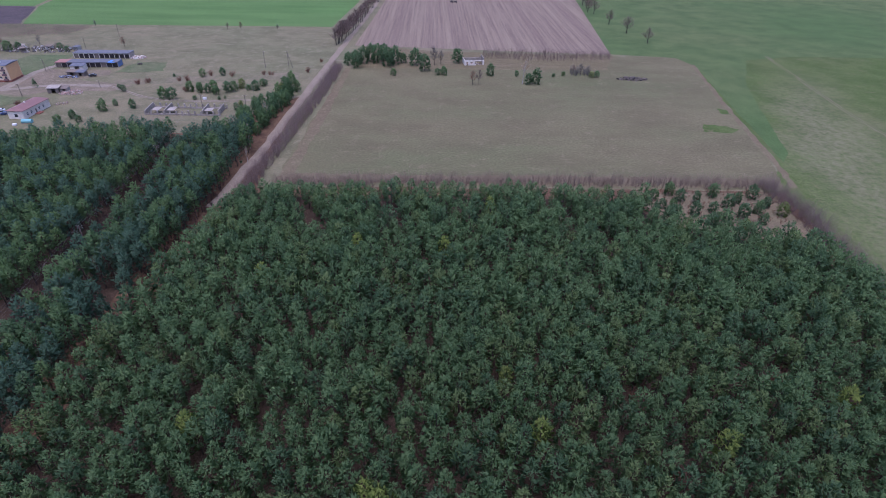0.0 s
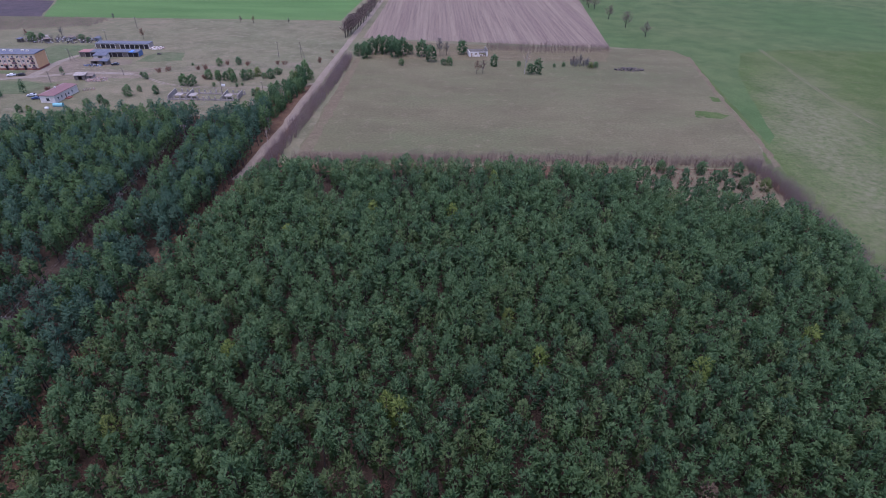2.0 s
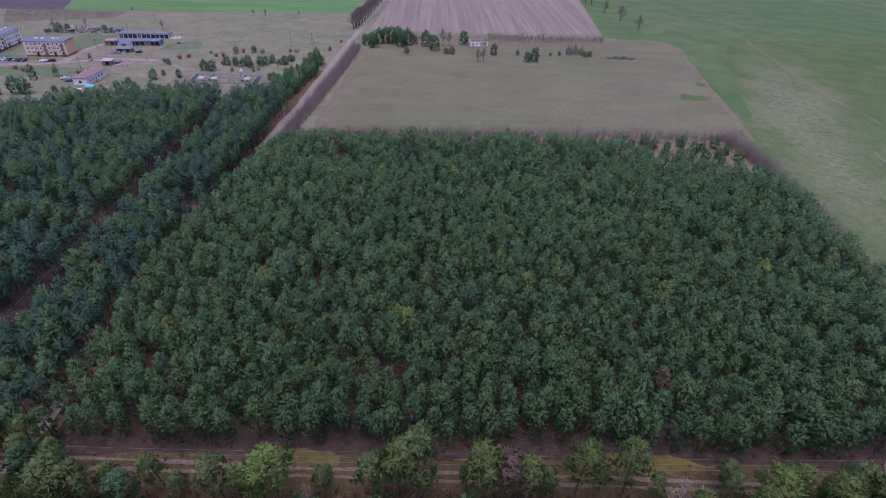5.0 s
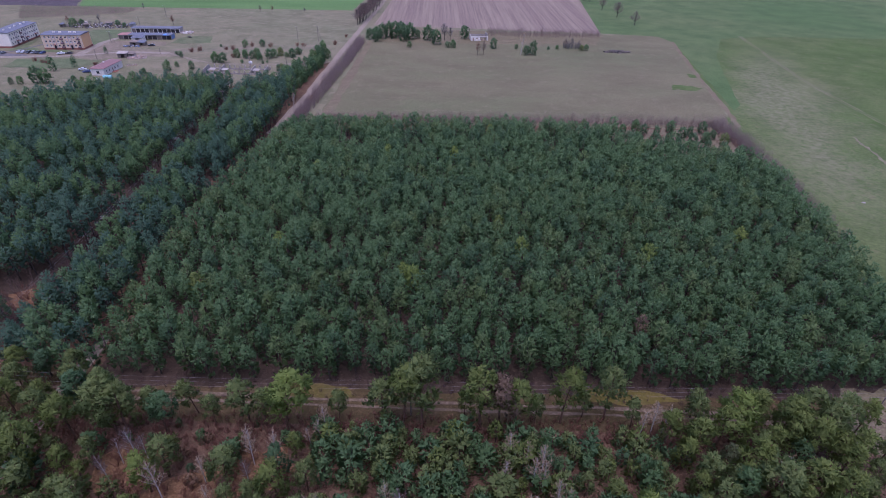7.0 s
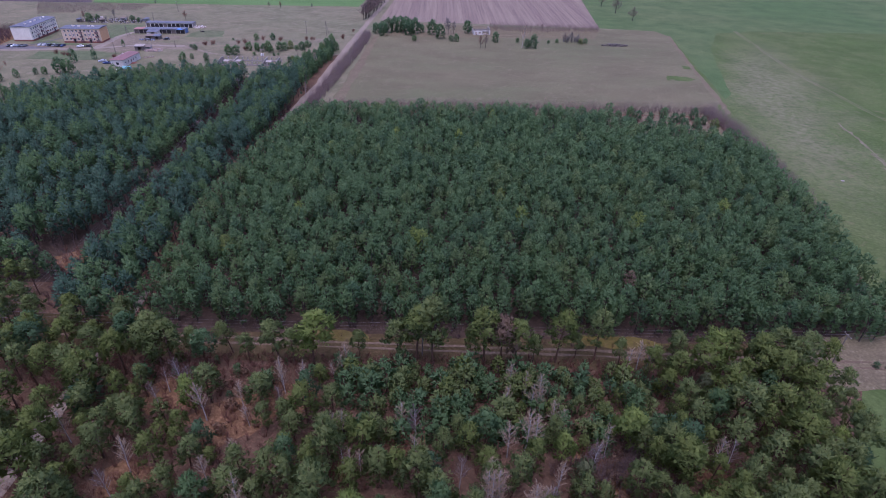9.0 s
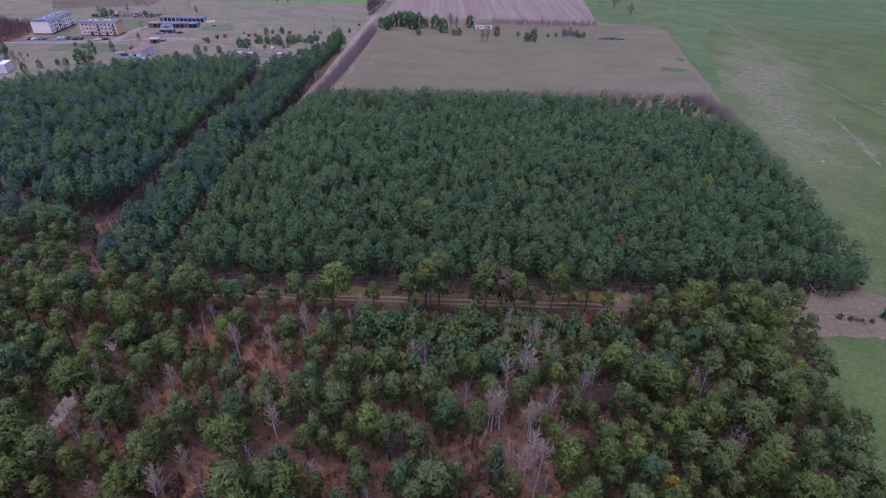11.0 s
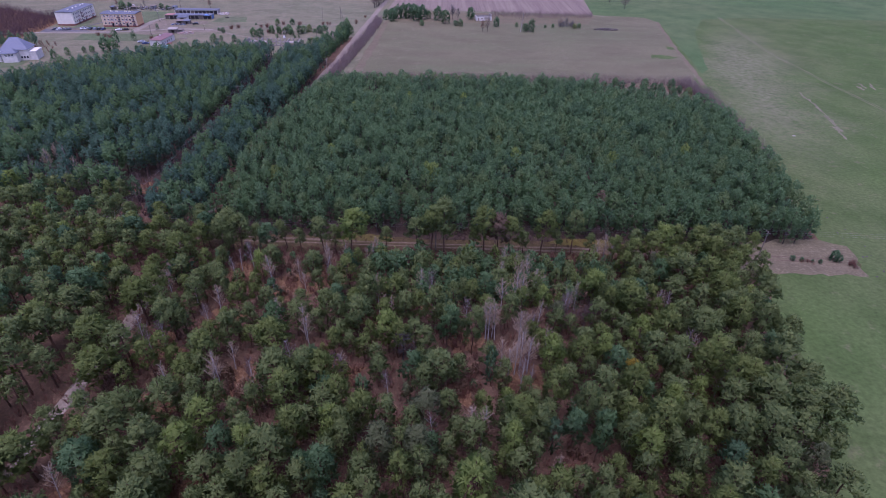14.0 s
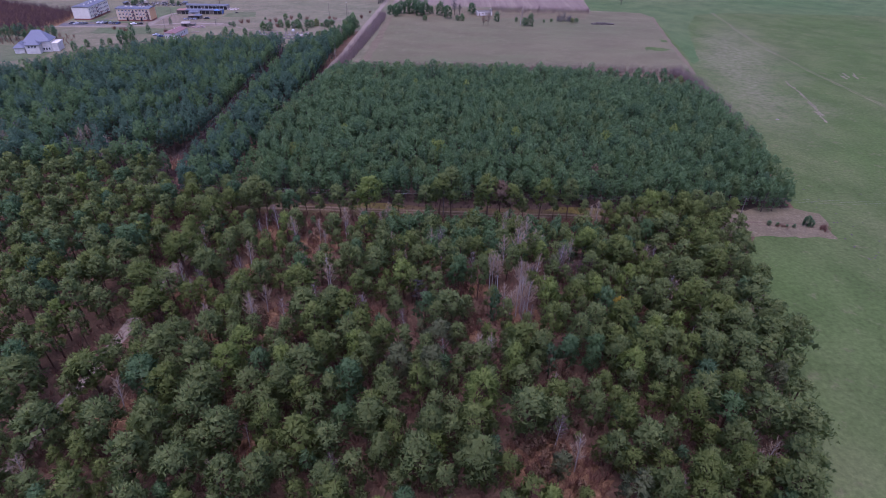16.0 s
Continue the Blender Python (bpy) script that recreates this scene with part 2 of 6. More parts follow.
def part(name, bm, material, parent, label=""):
    ob = new(name, bm_mesh(name, bm, material))
    ob.parent = parent
    return tagged(ob, label)


def thing(name, m, label, category, group="", kind=""):
    ob = new(name)
    ob.empty_display_size = 0.5
    ob.matrix_basis = m
    return tagged(ob, label, category, group, kind)


def box(bm, x0, y0, z0, x1, y1, z1, bevel=0.0):
    """Adds a box to bm, its edges bevelled."""
    vs = [bm.verts.new(p) for p in ((x0, y0, z0), (x1, y0, z0), (x1, y1, z0), (x0, y1, z0), (x0, y0, z1), (x1, y0, z1), (x1, y1, z1), (x0, y1, z1))]
    fs = [bm.faces.new([vs[i] for i in q]) for q in ((3, 2, 1, 0), (4, 5, 6, 7), (0, 1, 5, 4), (1, 2, 6, 5), (2, 3, 7, 6), (3, 0, 4, 7))]
    if bevel:
        es = list({e for f in fs for e in f.edges})
        bmesh.ops.bevel(bm, geom=es, offset=bevel, segments=1, affect="EDGES")
    return bm


def boxed(*a, bevel=0.0):
    return box(bmesh.new(), *a, bevel=bevel)


def tube_np(points, radii, sides=5):
    """Vertices and triangles of a tapered tube along points."""
    points, vs, ts = np.asarray(points, float), [], []
    for k, p in enumerate(points):
        d = points[min(k + 1, len(points) - 1)] - points[max(k - 1, 0)]
        d /= np.linalg.norm(d) + 1e-9
        a = np.cross(d, (0.31, 0.87, 0.13))
        a /= np.linalg.norm(a)
        b = np.cross(d, a)
        w = np.arange(sides) * 2 * np.pi / sides
        vs.append(p + radii[k] * (np.cos(w)[:, None] * a + np.sin(w)[:, None] * b))
    for k in range(len(points) - 1):
        for s in range(sides):
            q = [k * sides + s, k * sides + (s + 1) % sides, (k + 1) * sides + (s + 1) % sides, (k + 1) * sides + s]
            ts += [[q[0], q[1], q[2]], [q[0], q[2], q[3]]]
    return np.concatenate(vs), np.array(ts)


def joined(pieces):
    """Joins (verts, tris) pairs."""
    vs, ts, n = [], [], 0
    for v, t in pieces:
        vs.append(v)
        ts.append(np.asarray(t) + n)
        n += len(v)
    return np.concatenate(vs), np.concatenate(ts)


def shoots_np(rng, centres, ways, count, length, width, spread=0.5):
    """Tufts of needles: at each centre some pointed blades fan out from one root, about along ways; also their directions."""
    m = len(centres)
    ways = unit(unit(ways)[:, None] + rng.normal(size=(m, count, 3)) * spread)
    a = unit(np.cross(ways, rng.normal(size=(m, count, 3)))) * width * rng.uniform(0.7, 1.3, (m, count, 1))
    ln = length * rng.uniform(0.6, 1.4, (m, count, 1))
    root = centres[:, None]
    v = np.concatenate([root, root + ways * ln * 0.6 + a, root + ways * ln], 1).reshape(-1, 3)
    w = np.concatenate([unit(ways.sum(1, keepdims=True)), ways, ways], 1).reshape(-1, 3)
    k = np.arange(count)
    t = np.stack([np.zeros(count, int), 1 + k, 1 + count + k], 1)
    t = (t[None] + (np.arange(m) * (1 + 2 * count))[:, None, None]).reshape(-1, 3)
    return v, t, w


def area_sheet(name, outline, z, material, label, category, wobble=1.5, step=8.0, seed=1):
    """A flat patch of ground with an uneven edge."""
    rng = np.random.default_rng(seed)
    pts = []
    for k, (x0, y0) in enumerate(outline):
        x1, y1 = outline[(k + 1) % len(outline)]
        d = math.hypot(x1 - x0, y1 - y0)
        m = max(1, round(d / step))
        for s in np.arange(m) / m:
            w = min(wobble, 0.5 * d / m)
            pts.append((x0 + (x1 - x0) * s + rng.normal() * w * 0.4, y0 + (y1 - y0) * s + rng.normal() * w * 0.4, z))
    bm = bmesh.new()
    f = bm.faces.new([bm.verts.new(p) for p in pts])
    f.normal_update()
    if f.normal.z < 0:
        bmesh.ops.reverse_faces(bm, faces=[f])
    bmesh.ops.triangulate(bm, faces=bm.faces[:])
    ob = new(name, bm_mesh(name, bm, material))
    return tagged(ob, label, category, kind="structure")


def ribbon(name, line, width, z, material, label, category, wobble=0.3, seed=1):
    """A track of uneven width along a line."""
    rng = np.random.default_rng(seed)
    pts = []
    for k in range(len(line) - 1):
        a, b = np.array(line[k], float), np.array(line[k + 1], float)
        m = max(1, int(np.linalg.norm(b - a) / 6))
        pts += [a + (b - a) * s / m for s in range(m)]
    pts.append(np.array(line[-1], float))
    pts = np.array(pts)
    for _ in range(3):
        pts[1:-1] = (pts[:-2] + 2 * pts[1:-1] + pts[2:]) / 4
    d = np.gradient(pts, axis=0)
    d /= np.linalg.norm(d, axis=1, keepdims=True)
    nrm = np.stack([-d[:, 1], d[:, 0]], 1)
    bm, prev = bmesh.new(), None
    for p, q in zip(pts, nrm):
        w0, w1 = width / 2 + rng.normal() * wobble, width / 2 + rng.normal() * wobble
        row = (bm.verts.new((*(p + q * w0), z)), bm.verts.new((*(p - q * w1), z)))
        if prev:
            bm.faces.new((prev[1], row[1], row[0], prev[0]))
        prev = row
    ob = new(name, bm_mesh(name, bm, material))
    return tagged(ob, label, category, kind="structure")


def inside(poly, x, y):
    c, j = False, len(poly) - 1
    for i in range(len(poly)):
        (xi, yi), (xj, yj) = poly[i], poly[j]
        if (yi > y) != (yj > y) and x < (xj - xi) * (y - yi) / (yj - yi) + xi:
            c = not c
        j = i
    return c


# ---- the ground ----
_bm = bmesh.new()
bmesh.ops.create_grid(_bm, x_segments=12, y_segments=12, size=3000)
tagged(new("ground", bm_mesh("ground", _bm, GRASS)), "olive rough grassland reaching the horizon", "ground", kind="structure")

area_sheet("pasture_ground", [(48, -400), (50, -110), (58, -80), (68, -44), (70, -16), (76, 5), (90, 10), (100, 25), (112, 90), (126, 185), (144, 206), (157, 280), (173, 370), (176, 390), (150, 400), (160, 900), (1800, 900), (1800, -400)], 0.03, GREEN, "green spring pasture with pale dry streaks", "field", 2.0, 12, 2)
area_sheet("lush_pasture_ground", [(149, 212), (156, 222), (168, 262), (186, 322), (214, 380), (250, 392), (900, 400), (1600, 460), (1600, 900), (170, 900), (140, 600), (123.5, 390), (134, 388), (166, 383), (172, 362), (159, 280)], 0.038, LUSH, "lush green pasture", "field", 0.5, 8, 16)
area_sheet("ditch_bank", [(138, 188), (142, 203), (154, 278), (170, 366), (172.5, 366), (156.5, 278), (145, 203), (141, 188)], 0.06, MARGIN, "dry bank of a shallow ditch", "ditch", 0.9, 3, 18)
area_sheet("meadow_ground", [(-60, 186), (-57, 260), (-54, 345), (-20, 350), (60, 345), (125, 385), (174, 388), (171, 367), (155, 278), (142, 205), (134, 186)], 0.036, MEADOW, "dry beige mown meadow", "field", 1.5, 8, 4)
area_sheet("fresh_grass_patch", [(128, 246), (141, 244), (147, 249), (143, 254), (133, 256)], 0.044, GREEN, "patch of fresh dark grass on the meadow", "meadow", 1.0, 2.5, 30)
area_sheet("fresh_grass_patch", [(148, 271), (154, 270), (155, 277), (150, 280)], 0.044, GREEN, "patch of fresh dark grass on the meadow", "meadow", 0.7, 2, 38)
area_sheet("meadow_margin", [(-60, 187), (-57, 260), (-54, 345), (-50.5, 345), (-52, 260), (-54, 196), (0, 195), (60, 196), (128, 195), (128, 187)], 0.042, MARGIN, "brownish dry grass along the hedge", "field", 1.2, 5, 28)
area_sheet("bare_corner", [(80, 158), (104, 151), (119, 147), (127, 150), (130, 183), (74, 183)], 0.046, MARGIN, "bare brownish ground beside the hedge", "field", 1.2, 4, 29)
area_sheet("crop_field", [(-80, 462), (-316, 452), (-345, 522), (-420, 900), (-50, 900)], 0.03, CROP, "bright green winter crop", "field", 0.6, 15, 5)
area_sheet("soil_field", [(-318, 452), (-347, 522), (-700, 522), (-700, 440)], 0.032, SOIL, "dark bare soil", "field", 0.8, 15, 6)
area_sheet("crop_field_far", [(-350, 523), (-420, 900), (-1500, 900), (-1500, 523)], 0.03, CROP, "bright green winter crop", "field", 0.6, 20, 7)


def ploughed_field():
    """Low parallel ridges of soil between two diverging edges."""
    nx, ys = 180, [388, 392, 470, 600, 900]
    v, t = [], []
    rng = np.random.default_rng(4)
    h = rng.uniform(0.05, 0.22, nx + 1)
    for y in ys:
        s = (y - 388) / 212
        xl, xr = -55.5 + 9 * s, 123 + 23 * s
        near = 14 * max(0, 1 - (y - 388) / 60)
        for k in range(nx + 1):
            f = k / nx
            yy = y + (near * (1 - f) if y < 393 else 0) + (rng.normal() * 0.5 if y == 388 else 0)
            v.append((xl + (xr - xl) * f, yy, 0.045 + (h[k] if k % 2 else 0)))
    for r in range(len(ys) - 1):
        for k in range(nx):
            a = r * (nx + 1) + k
            t += [(a, a + 1, a + nx + 2), (a, a + nx + 2, a + nx + 1)]
    ob = new("ploughed_field", np_mesh("ploughed_field", v, t, [PLOUGH]))
    tagged(ob, "brown ploughed field with parallel furrows", "field", kind="structure")


ploughed_field()

PLANTATION = [(-78, 25), (-79, 60), (-78, 98), (-72.5, 141), (-66, 175), (-20, 176), (40, 177), (72, 172), (82, 153), (104, 149), (117, 144), (123.5, 127), (120, 88), (116, 55), (109, 22), (40, 23.5)]
STRIP = [(-98, 24), (-82, 24), (-81.8, 78), (-81, 114), (-79, 142), (-78, 186), (-77, 210), (-77, 227), (-90, 230), (-99, 224), (-99.5, 200), (-98.5, 150)]
WEST_NORTH = [(-108.5, 111), (-137, 116), (-150, 129), (-190, 140), (-225, 150), (-218, 165), (-198, 188), (-167, 212), (-136, 223), (-110, 226), (-109.5, 190)]
WEST_SOUTH = [(-107, 40), (-107, 103), (-137, 109), (-152, 122), (-190, 133), (-235, 146), (-245, 120), (-190, 40)]
SOUTH = [(-186, 38), (-109, 36), (-96, 14), (-60, 10), (0, 9), (60, 10), (79, 10), (82, 6), (82, 1), (75, -14), (68, -44), (56, -82), (52, -104), (-100, -104), (-118, -50), (-146, -3)]

area_sheet("forest_floor", [(-340, -400), (50, -400), (51, -110), (59.5, -80), (70, -44), (75, -14), (90, 6), (108, 14), (112, 24), (119, 60), (122.5, 90), (125.5, 130), (134, 184), (90, 185), (-66, 184), (-70, 290), (-98, 245), (-104, 236), (-136, 231), (-167, 217), (-200, 190), (-222, 164), (-260, 150), (-340, 140)], 0.04, FLOOR, "brown forest floor of fallen leaves and needles", "forest floor", 1.2, 6, 8)
# both block floors carry canopy shade in their base colour
area_sheet("plantation_floor", [(-79, 22.5), (-78, 98), (-74, 141), (-66, 176), (70, 176), (80, 156), (118, 146), (125, 127), (121, 88), (117, 55), (109.5, 21), (80, 20.5), (40, 21), (0, 21.5), (-40, 22)], 0.074, SHADE_NEEDLES, "needle litter under the plantation, colour darkened for crown shade", "forest floor", 1.0, 5, 26)
area_sheet("west_block_floor", [(-240, 45), (-88, 40), (-87, 104), (-82, 180), (-80, 225), (-100, 233), (-136, 229), (-167, 215), (-198, 188), (-220, 162), (-250, 140)], 0.05, SHADE_NEEDLES, "needle litter under the western pines, colour darkened for crown shade", "forest floor", 1.0, 6, 27)
area_sheet("power_line_clearing", [(-112, 17), (-96, 14), (-60, 13), (0, 12.5), (60, 11), (84, 9), (88, 8), (90, 25), (60, 24.5), (0, 25), (-70, 26.5), (-110, 28)], 0.07, UNDERGRASS, "scrubby brown grass of the cleared strip under the wires", "clearing", 0.8, 5, 9)
area_sheet("power_line_clearing", [(80, 8), (90, 6.5), (116, 6), (119, 22), (113, 25), (88, 24), (84, 20)], 0.078, CLEARING, "dry pinkish grass at the end of the cleared strip", "clearing", 1.6, 3, 19)
area_sheet("mossy_patch", [(-38, 20.5), (-30, 19), (-20, 20), (-22, 23), (-34, 24)], 0.10, MOSS, "yellow-green mossy grass", "clearing", 0.8, 3, 10)
area_sheet("mossy_patch", [(26, 20), (40, 18.5), (52, 20), (44, 23), (30, 23)], 0.10, MOSS, "yellow-green mossy grass", "clearing", 0.8, 3, 11)
OPEN = [(-49, -39, 8), (-73, -28, 7), (-47, -4, 8), (-36, 2, 7), (-60, 2, 7), (27, -15, 7), (-11, -9, 5), (12, -36, 7), (48, -16, 4), (48, -32, 5), (50, -40, 4), (-28, -35, 5), (15, -75, 6), (49, -77, 4), (-71, -67, 6), (-66, -45, 6), (0, -24, 5), (-60, -18, 6), (-109, 51, 6), (-38, -52, 5), (-12, -48, 4), (-52, -62, 5), (-24, -16, 4), (7.5, -77, 6), (17, -82, 6), (51, -76, 5), (-45, -75, 4), (-57, -66, 4), (19, -59, 4), (51, -57, 4), (-2, -40, 4)]
for k, (cx, cy, r) in enumerate(OPEN):
    area_sheet("leaf_patch", [(cx + 1.1 * r * math.cos(q * 0.5236) * (0.85 + 0.3 * math.sin(3 * q + k)), cy + 0.9 * r * math.sin(q * 0.5236) * (0.85 + 0.3 * math.cos(2 * q + k))) for q in range(12)], 0.044 + 0.004 * k, LEAVES, "reddish-brown fallen leaves in an opening of the wood", "leaf litter", 0.5, 2.5, 110 + k)
for k, dy in enumerate((-0.9, 0.9)):
    ribbon("sandy_track", [(-110, 22 + dy), (-60, 19.5 + dy), (-5, 17.6 + dy), (37, 16.6 + dy), (84, 14.5 + dy), (112, 13.5 + dy)], 0.7, 0.11 + 0.004 * k, RUT, "pale worn wheel rut through dry grass", "track", 0.18, 12 + k)
for k, dx in enumerate((-0.9, 0.9)):
    ribbon("field_track", [(234 + dx, 392), (228 + dx, 350), (217 + dx, 270), (216 + dx, 200), (219 + dx, 135), (226 + dx, 60)], 0.55, 0.07 + 0.004 * k, DRY, "pale wheel rut across the pasture", "track", 0.15, 56 + k)
ribbon("forest_track", [(-77, 168), (-74.5, 188), (-72.8, 206), (-71.8, 221), (-69.5, 277), (-66.5, 335), (-63, 400), (-56, 531), (-45, 900)], 4.2, 0.09, SAND, "pale sandy track between the trees", "track", 0.3, 14)
ribbon("forest_track", [(-82, 38), (-83, 10), (-82, -2), (-82.3, -21), (-82.4, -29), (-83.5, -42), (-84.4, -52), (-85, -64), (-90, -100), (-92, -140)], 3.0, 0.095, SAND, "pale sandy track between the trees", "track", 0.35, 15)


# ---- plants: templates ----
def crown_shape(f, low, blunt):
    """Width of a crown at the height f: a dome over a slowly narrowing skirt."""
    if f > blunt:
        return 0.05 + 0.95 * max(0.0, 1 - ((f - blunt) / (1.01 - blunt)) ** 1.7) ** 0.72
    return 0.8 + 0.2 * (f - low) / max(0.01, blunt - low)


def young_pine(rng, h=10.6, r=2.6, low=0.2, limbs=50, per=4, blunt=0.5, length=0.8, width=0.26):
    """A dense plantation pine: a trunk and tufts of shoots all along its limbs."""
    lean = rng.normal(size=2) * 0.2
    h, r, low = h * rng.uniform(0.92, 1.06), r * rng.uniform(0.88, 1.14), low * rng.uniform(0.8, 1.2)
    zs = np.linspace(0, 1, 5)
    trunk = tube_np(np.stack([lean[0] * zs**2, lean[1] * zs**2, zs * h * 0.9], 1), 0.15 * (1 - zs * 0.85) * h / 10, 5)
    side = rng.uniform(0.8, 1.16, 6)
    cs, ws = [], []
    for i in range(limbs):
        f = low + (0.97 - low) * ((i + rng.uniform(0, 0.9)) / limbs) ** 0.66
        a = i * 2.39996 + rng.normal() * 0.3
        rr = r * crown_shape(f, low, blunt) * rng.uniform(0.72, 1.06) * side[int(a / 6.2832 * 6) % 6]
        o = np.array([math.cos(a), math.sin(a), 0])
        for q in (0.68, 0.95) if f < 0.9 else (0.8,):
            cs.append(np.array([lean[0] * f * f, lean[1] * f * f, h * f - 0.35 + 0.2 * rr * q]) + o * rr * q * 0.9 + rng.normal(size=3) * 0.16)
            ws.append(o * rng.uniform(0.4, 0.9) * q + (0, 0, rng.uniform(0.5, 1.0)))
    for k in range(3):
        cs.append(np.array([lean[0] + rng.normal() * 0.2, lean[1] + rng.normal() * 0.2, h * (0.93 + 0.02 * k)]))
        ws.append(np.array([0.0, 0.0, 1.0]))
    outer = shoots_np(rng, np.array(cs), np.array(ws), per, length, width, 0.6)
    # broad sprays inside, which close the crown
    a, f = rng.uniform(0, 6.28, 22), rng.uniform(low, 0.84, 22)
    o = np.stack([np.cos(a), np.sin(a), np.zeros(22)], 1)
    ci = o * (0.42 * r * np.array([crown_shape(q, low, blunt) for q in f]))[:, None] + np.stack([lean[0] * f * f, lean[1] * f * f, f * h - 0.4], 1)
    inner = shoots_np(rng, ci, o + (0, 0, 0.5), 3, 0.42 * r, 0.27 * r, 0.5)
    bv, bt = joined([outer[:2], inner[:2]])
    bw = np.concatenate([outer[2], inner[2]])
    mid = np.array([lean[0] * 0.4, lean[1] * 0.4, h * (low + 0.42 * (1 - low))])
    stretch = np.array([1 / r, 1 / r, 1.0 / (h * (1 - low) * 0.5)])
    bn = unit(unit((bv - mid) * stretch) * 0.85 + bw * 0.35 + rng.normal(size=bv.shape) * 0.1)
    return trunk, (bv, facing(bv, bt, bn), bn)


def tall_pine(rng, h=14.0, r=3.0, low=0.32, lobes=21, per=20, length=0.6, width=0.19, flat=0.72):
    """A grown pine: a long bare trunk, crooked limbs and a rounded crown of soft ragged lobes."""
    bend = rng.normal(size=2) * 0.5
    h = h * rng.uniform(0.93, 1.06)
    zs = np.linspace(0, 1, 7)
    pts = np.stack([bend[0] * zs**2 + 0.12 * np.sin(5 * zs + bend[1]), bend[1] * zs**2, zs * h * 0.95], 1)
    wood = [tube_np(pts, 0.2 * (1 - 0.8 * zs) + 0.02, 6)]
    lopsided = rng.uniform(0, 6.28)
    mid = np.array([bend[0] * 0.6, bend[1] * 0.6, h * (low + 0.45 * (1 - low))])
    leaves, normals = [], []
    for i in range(lobes + 1):
        g = ((i + rng.uniform(0, 0.8)) / lobes) ** 0.85 if i < lobes else 0.97
        f = low + (0.97 - low) * min(1.0, g)
        a = i * 2.39996 + rng.normal() * 0.45
        rr = r * (1.02 - min(1.0, g) ** 1.6) ** 0.7 * min(1.0, 0.62 + 1.8 * g) * rng.uniform(0.5, 0.86) * (1 + 0.2 * math.cos(a - lopsided))
        root = np.array([np.interp(f * 0.95, zs, pts[:, 0]), np.interp(f * 0.95, zs, pts[:, 1]), f * h * 0.92])
        tip = root + (rr * math.cos(a), rr * math.sin(a), 0.25 * rr)
        wood.append(tube_np([root - (0, 0, 0.15 * rr), tip], [0.055, 0.018], 3))
        size = r * rng.uniform(0.34, 0.5) * (1.0 if g < 0.85 else 0.85) * np.array([1, 1, flat])
        d = unit(rng.normal(size=(per, 3)) * (1, 1, 0.8) + (0.2 * math.cos(a), 0.2 * math.sin(a), 0.4))
        bv, bt, bw = shoots_np(rng, tip + d * size * rng.uniform(0.25, 1.0, (per, 1)), d * (0.8, 0.8, 0.6) + (0, 0, 0.4), 3, length, width, 0.6)
        inner = shoots_np(rng, tip + d[:5] * size * 0.2, d[:5] * (0.8, 0.8, 0.6) + (0, 0, 0.4), 3, 0.27 * r, 0.17 * r, 0.6)
        bv, bt = joined([(bv, bt), inner[:2]])
        bw, d = np.concatenate([bw, inner[2]]), np.concatenate([d, d[:5]])
        leaves.append((bv, bt))
        normals.append(unit(unit(0.5 * bw + np.repeat(d, 7, 0) * 0.6) * 0.45 + unit((bv - mid) / (r, r, 0.5 * h * (1 - low))) * 0.75))
    for k in range(3):
        a, z = rng.uniform(0, 6.28), h * rng.uniform(0.25, low)
        p = np.array([np.interp(z / h, zs, pts[:, 0]), np.interp(z / h, zs, pts[:, 1]), z])
        wood.append(tube_np([p, p + (1.0 * math.cos(a), 1.0 * math.sin(a), 0.25)], [0.03, 0.012], 3))
    v, t = joined(leaves)
    n = np.concatenate(normals)
    return joined(wood), (v, facing(v, t, n), n)


def slivers_np(rng, roots, tips, width):
    """Thin pointed twigs, two crossed blades each."""
    roots, tips = np.asarray(roots, float), np.asarray(tips, float)
    d = tips - roots
    a = np.cross(d, rng.normal(size=d.shape))
    a *= width / (np.linalg.norm(a, axis=1, keepdims=True) + 1e-9)
    v = np.stack([roots - a, roots + a, tips], 1).reshape(-1, 3)
    return v, np.arange(len(v)).reshape(-1, 3)


def bare_tree(rng, h=9.0, r=2.0, low=0.3, limbs=18, twigs=9, thick=0.12, upright=0.9, fine=0.022):
    """A leafless tree: trunk, rising limbs and a haze of twigs."""
    zs = np.linspace(0, 1, 6)
    bend = rng.normal(size=2) * 0.3
    pts = np.stack([bend[0] * zs**2, bend[1] * zs**2, zs * h], 1)
    wood = [tube_np(pts, thick * (1 - 0.9 * zs) + 0.012, 5)]
    ra, rb = [], []
    for i in range(limbs):
        f = low + (0.95 - low) * (i + rng.uniform()) / limbs
        a = i * 2.39996 + rng.normal() * 0.4
        ln = r * (1.15 - 0.85 * (f - low) / (1 - low)) * rng.uniform(0.7, 1.2)
        root = np.array([np.interp(f, zs, pts[:, 0]), np.interp(f, zs, pts[:, 1]), f * h])
        tip = root + ln * np.array([math.cos(a), math.sin(a), upright])
        wood.append(tube_np([root, (root + tip) / 2 + (0, 0, -0.06 * ln), tip], [thick * 0.3, thick * 0.2, 0.012], 3))
        for k in range(twigs):
            p = root + (tip - root) * rng.uniform(0.3, 1.0)
            ra.append(p)
            rb.append(p + (rng.normal(size=3) * (0.55, 0.55, 0.4) + (0, 0, 0.45 * upright)) * ln * 0.55)
    return joined(wood), slivers_np(rng, ra, rb, fine)


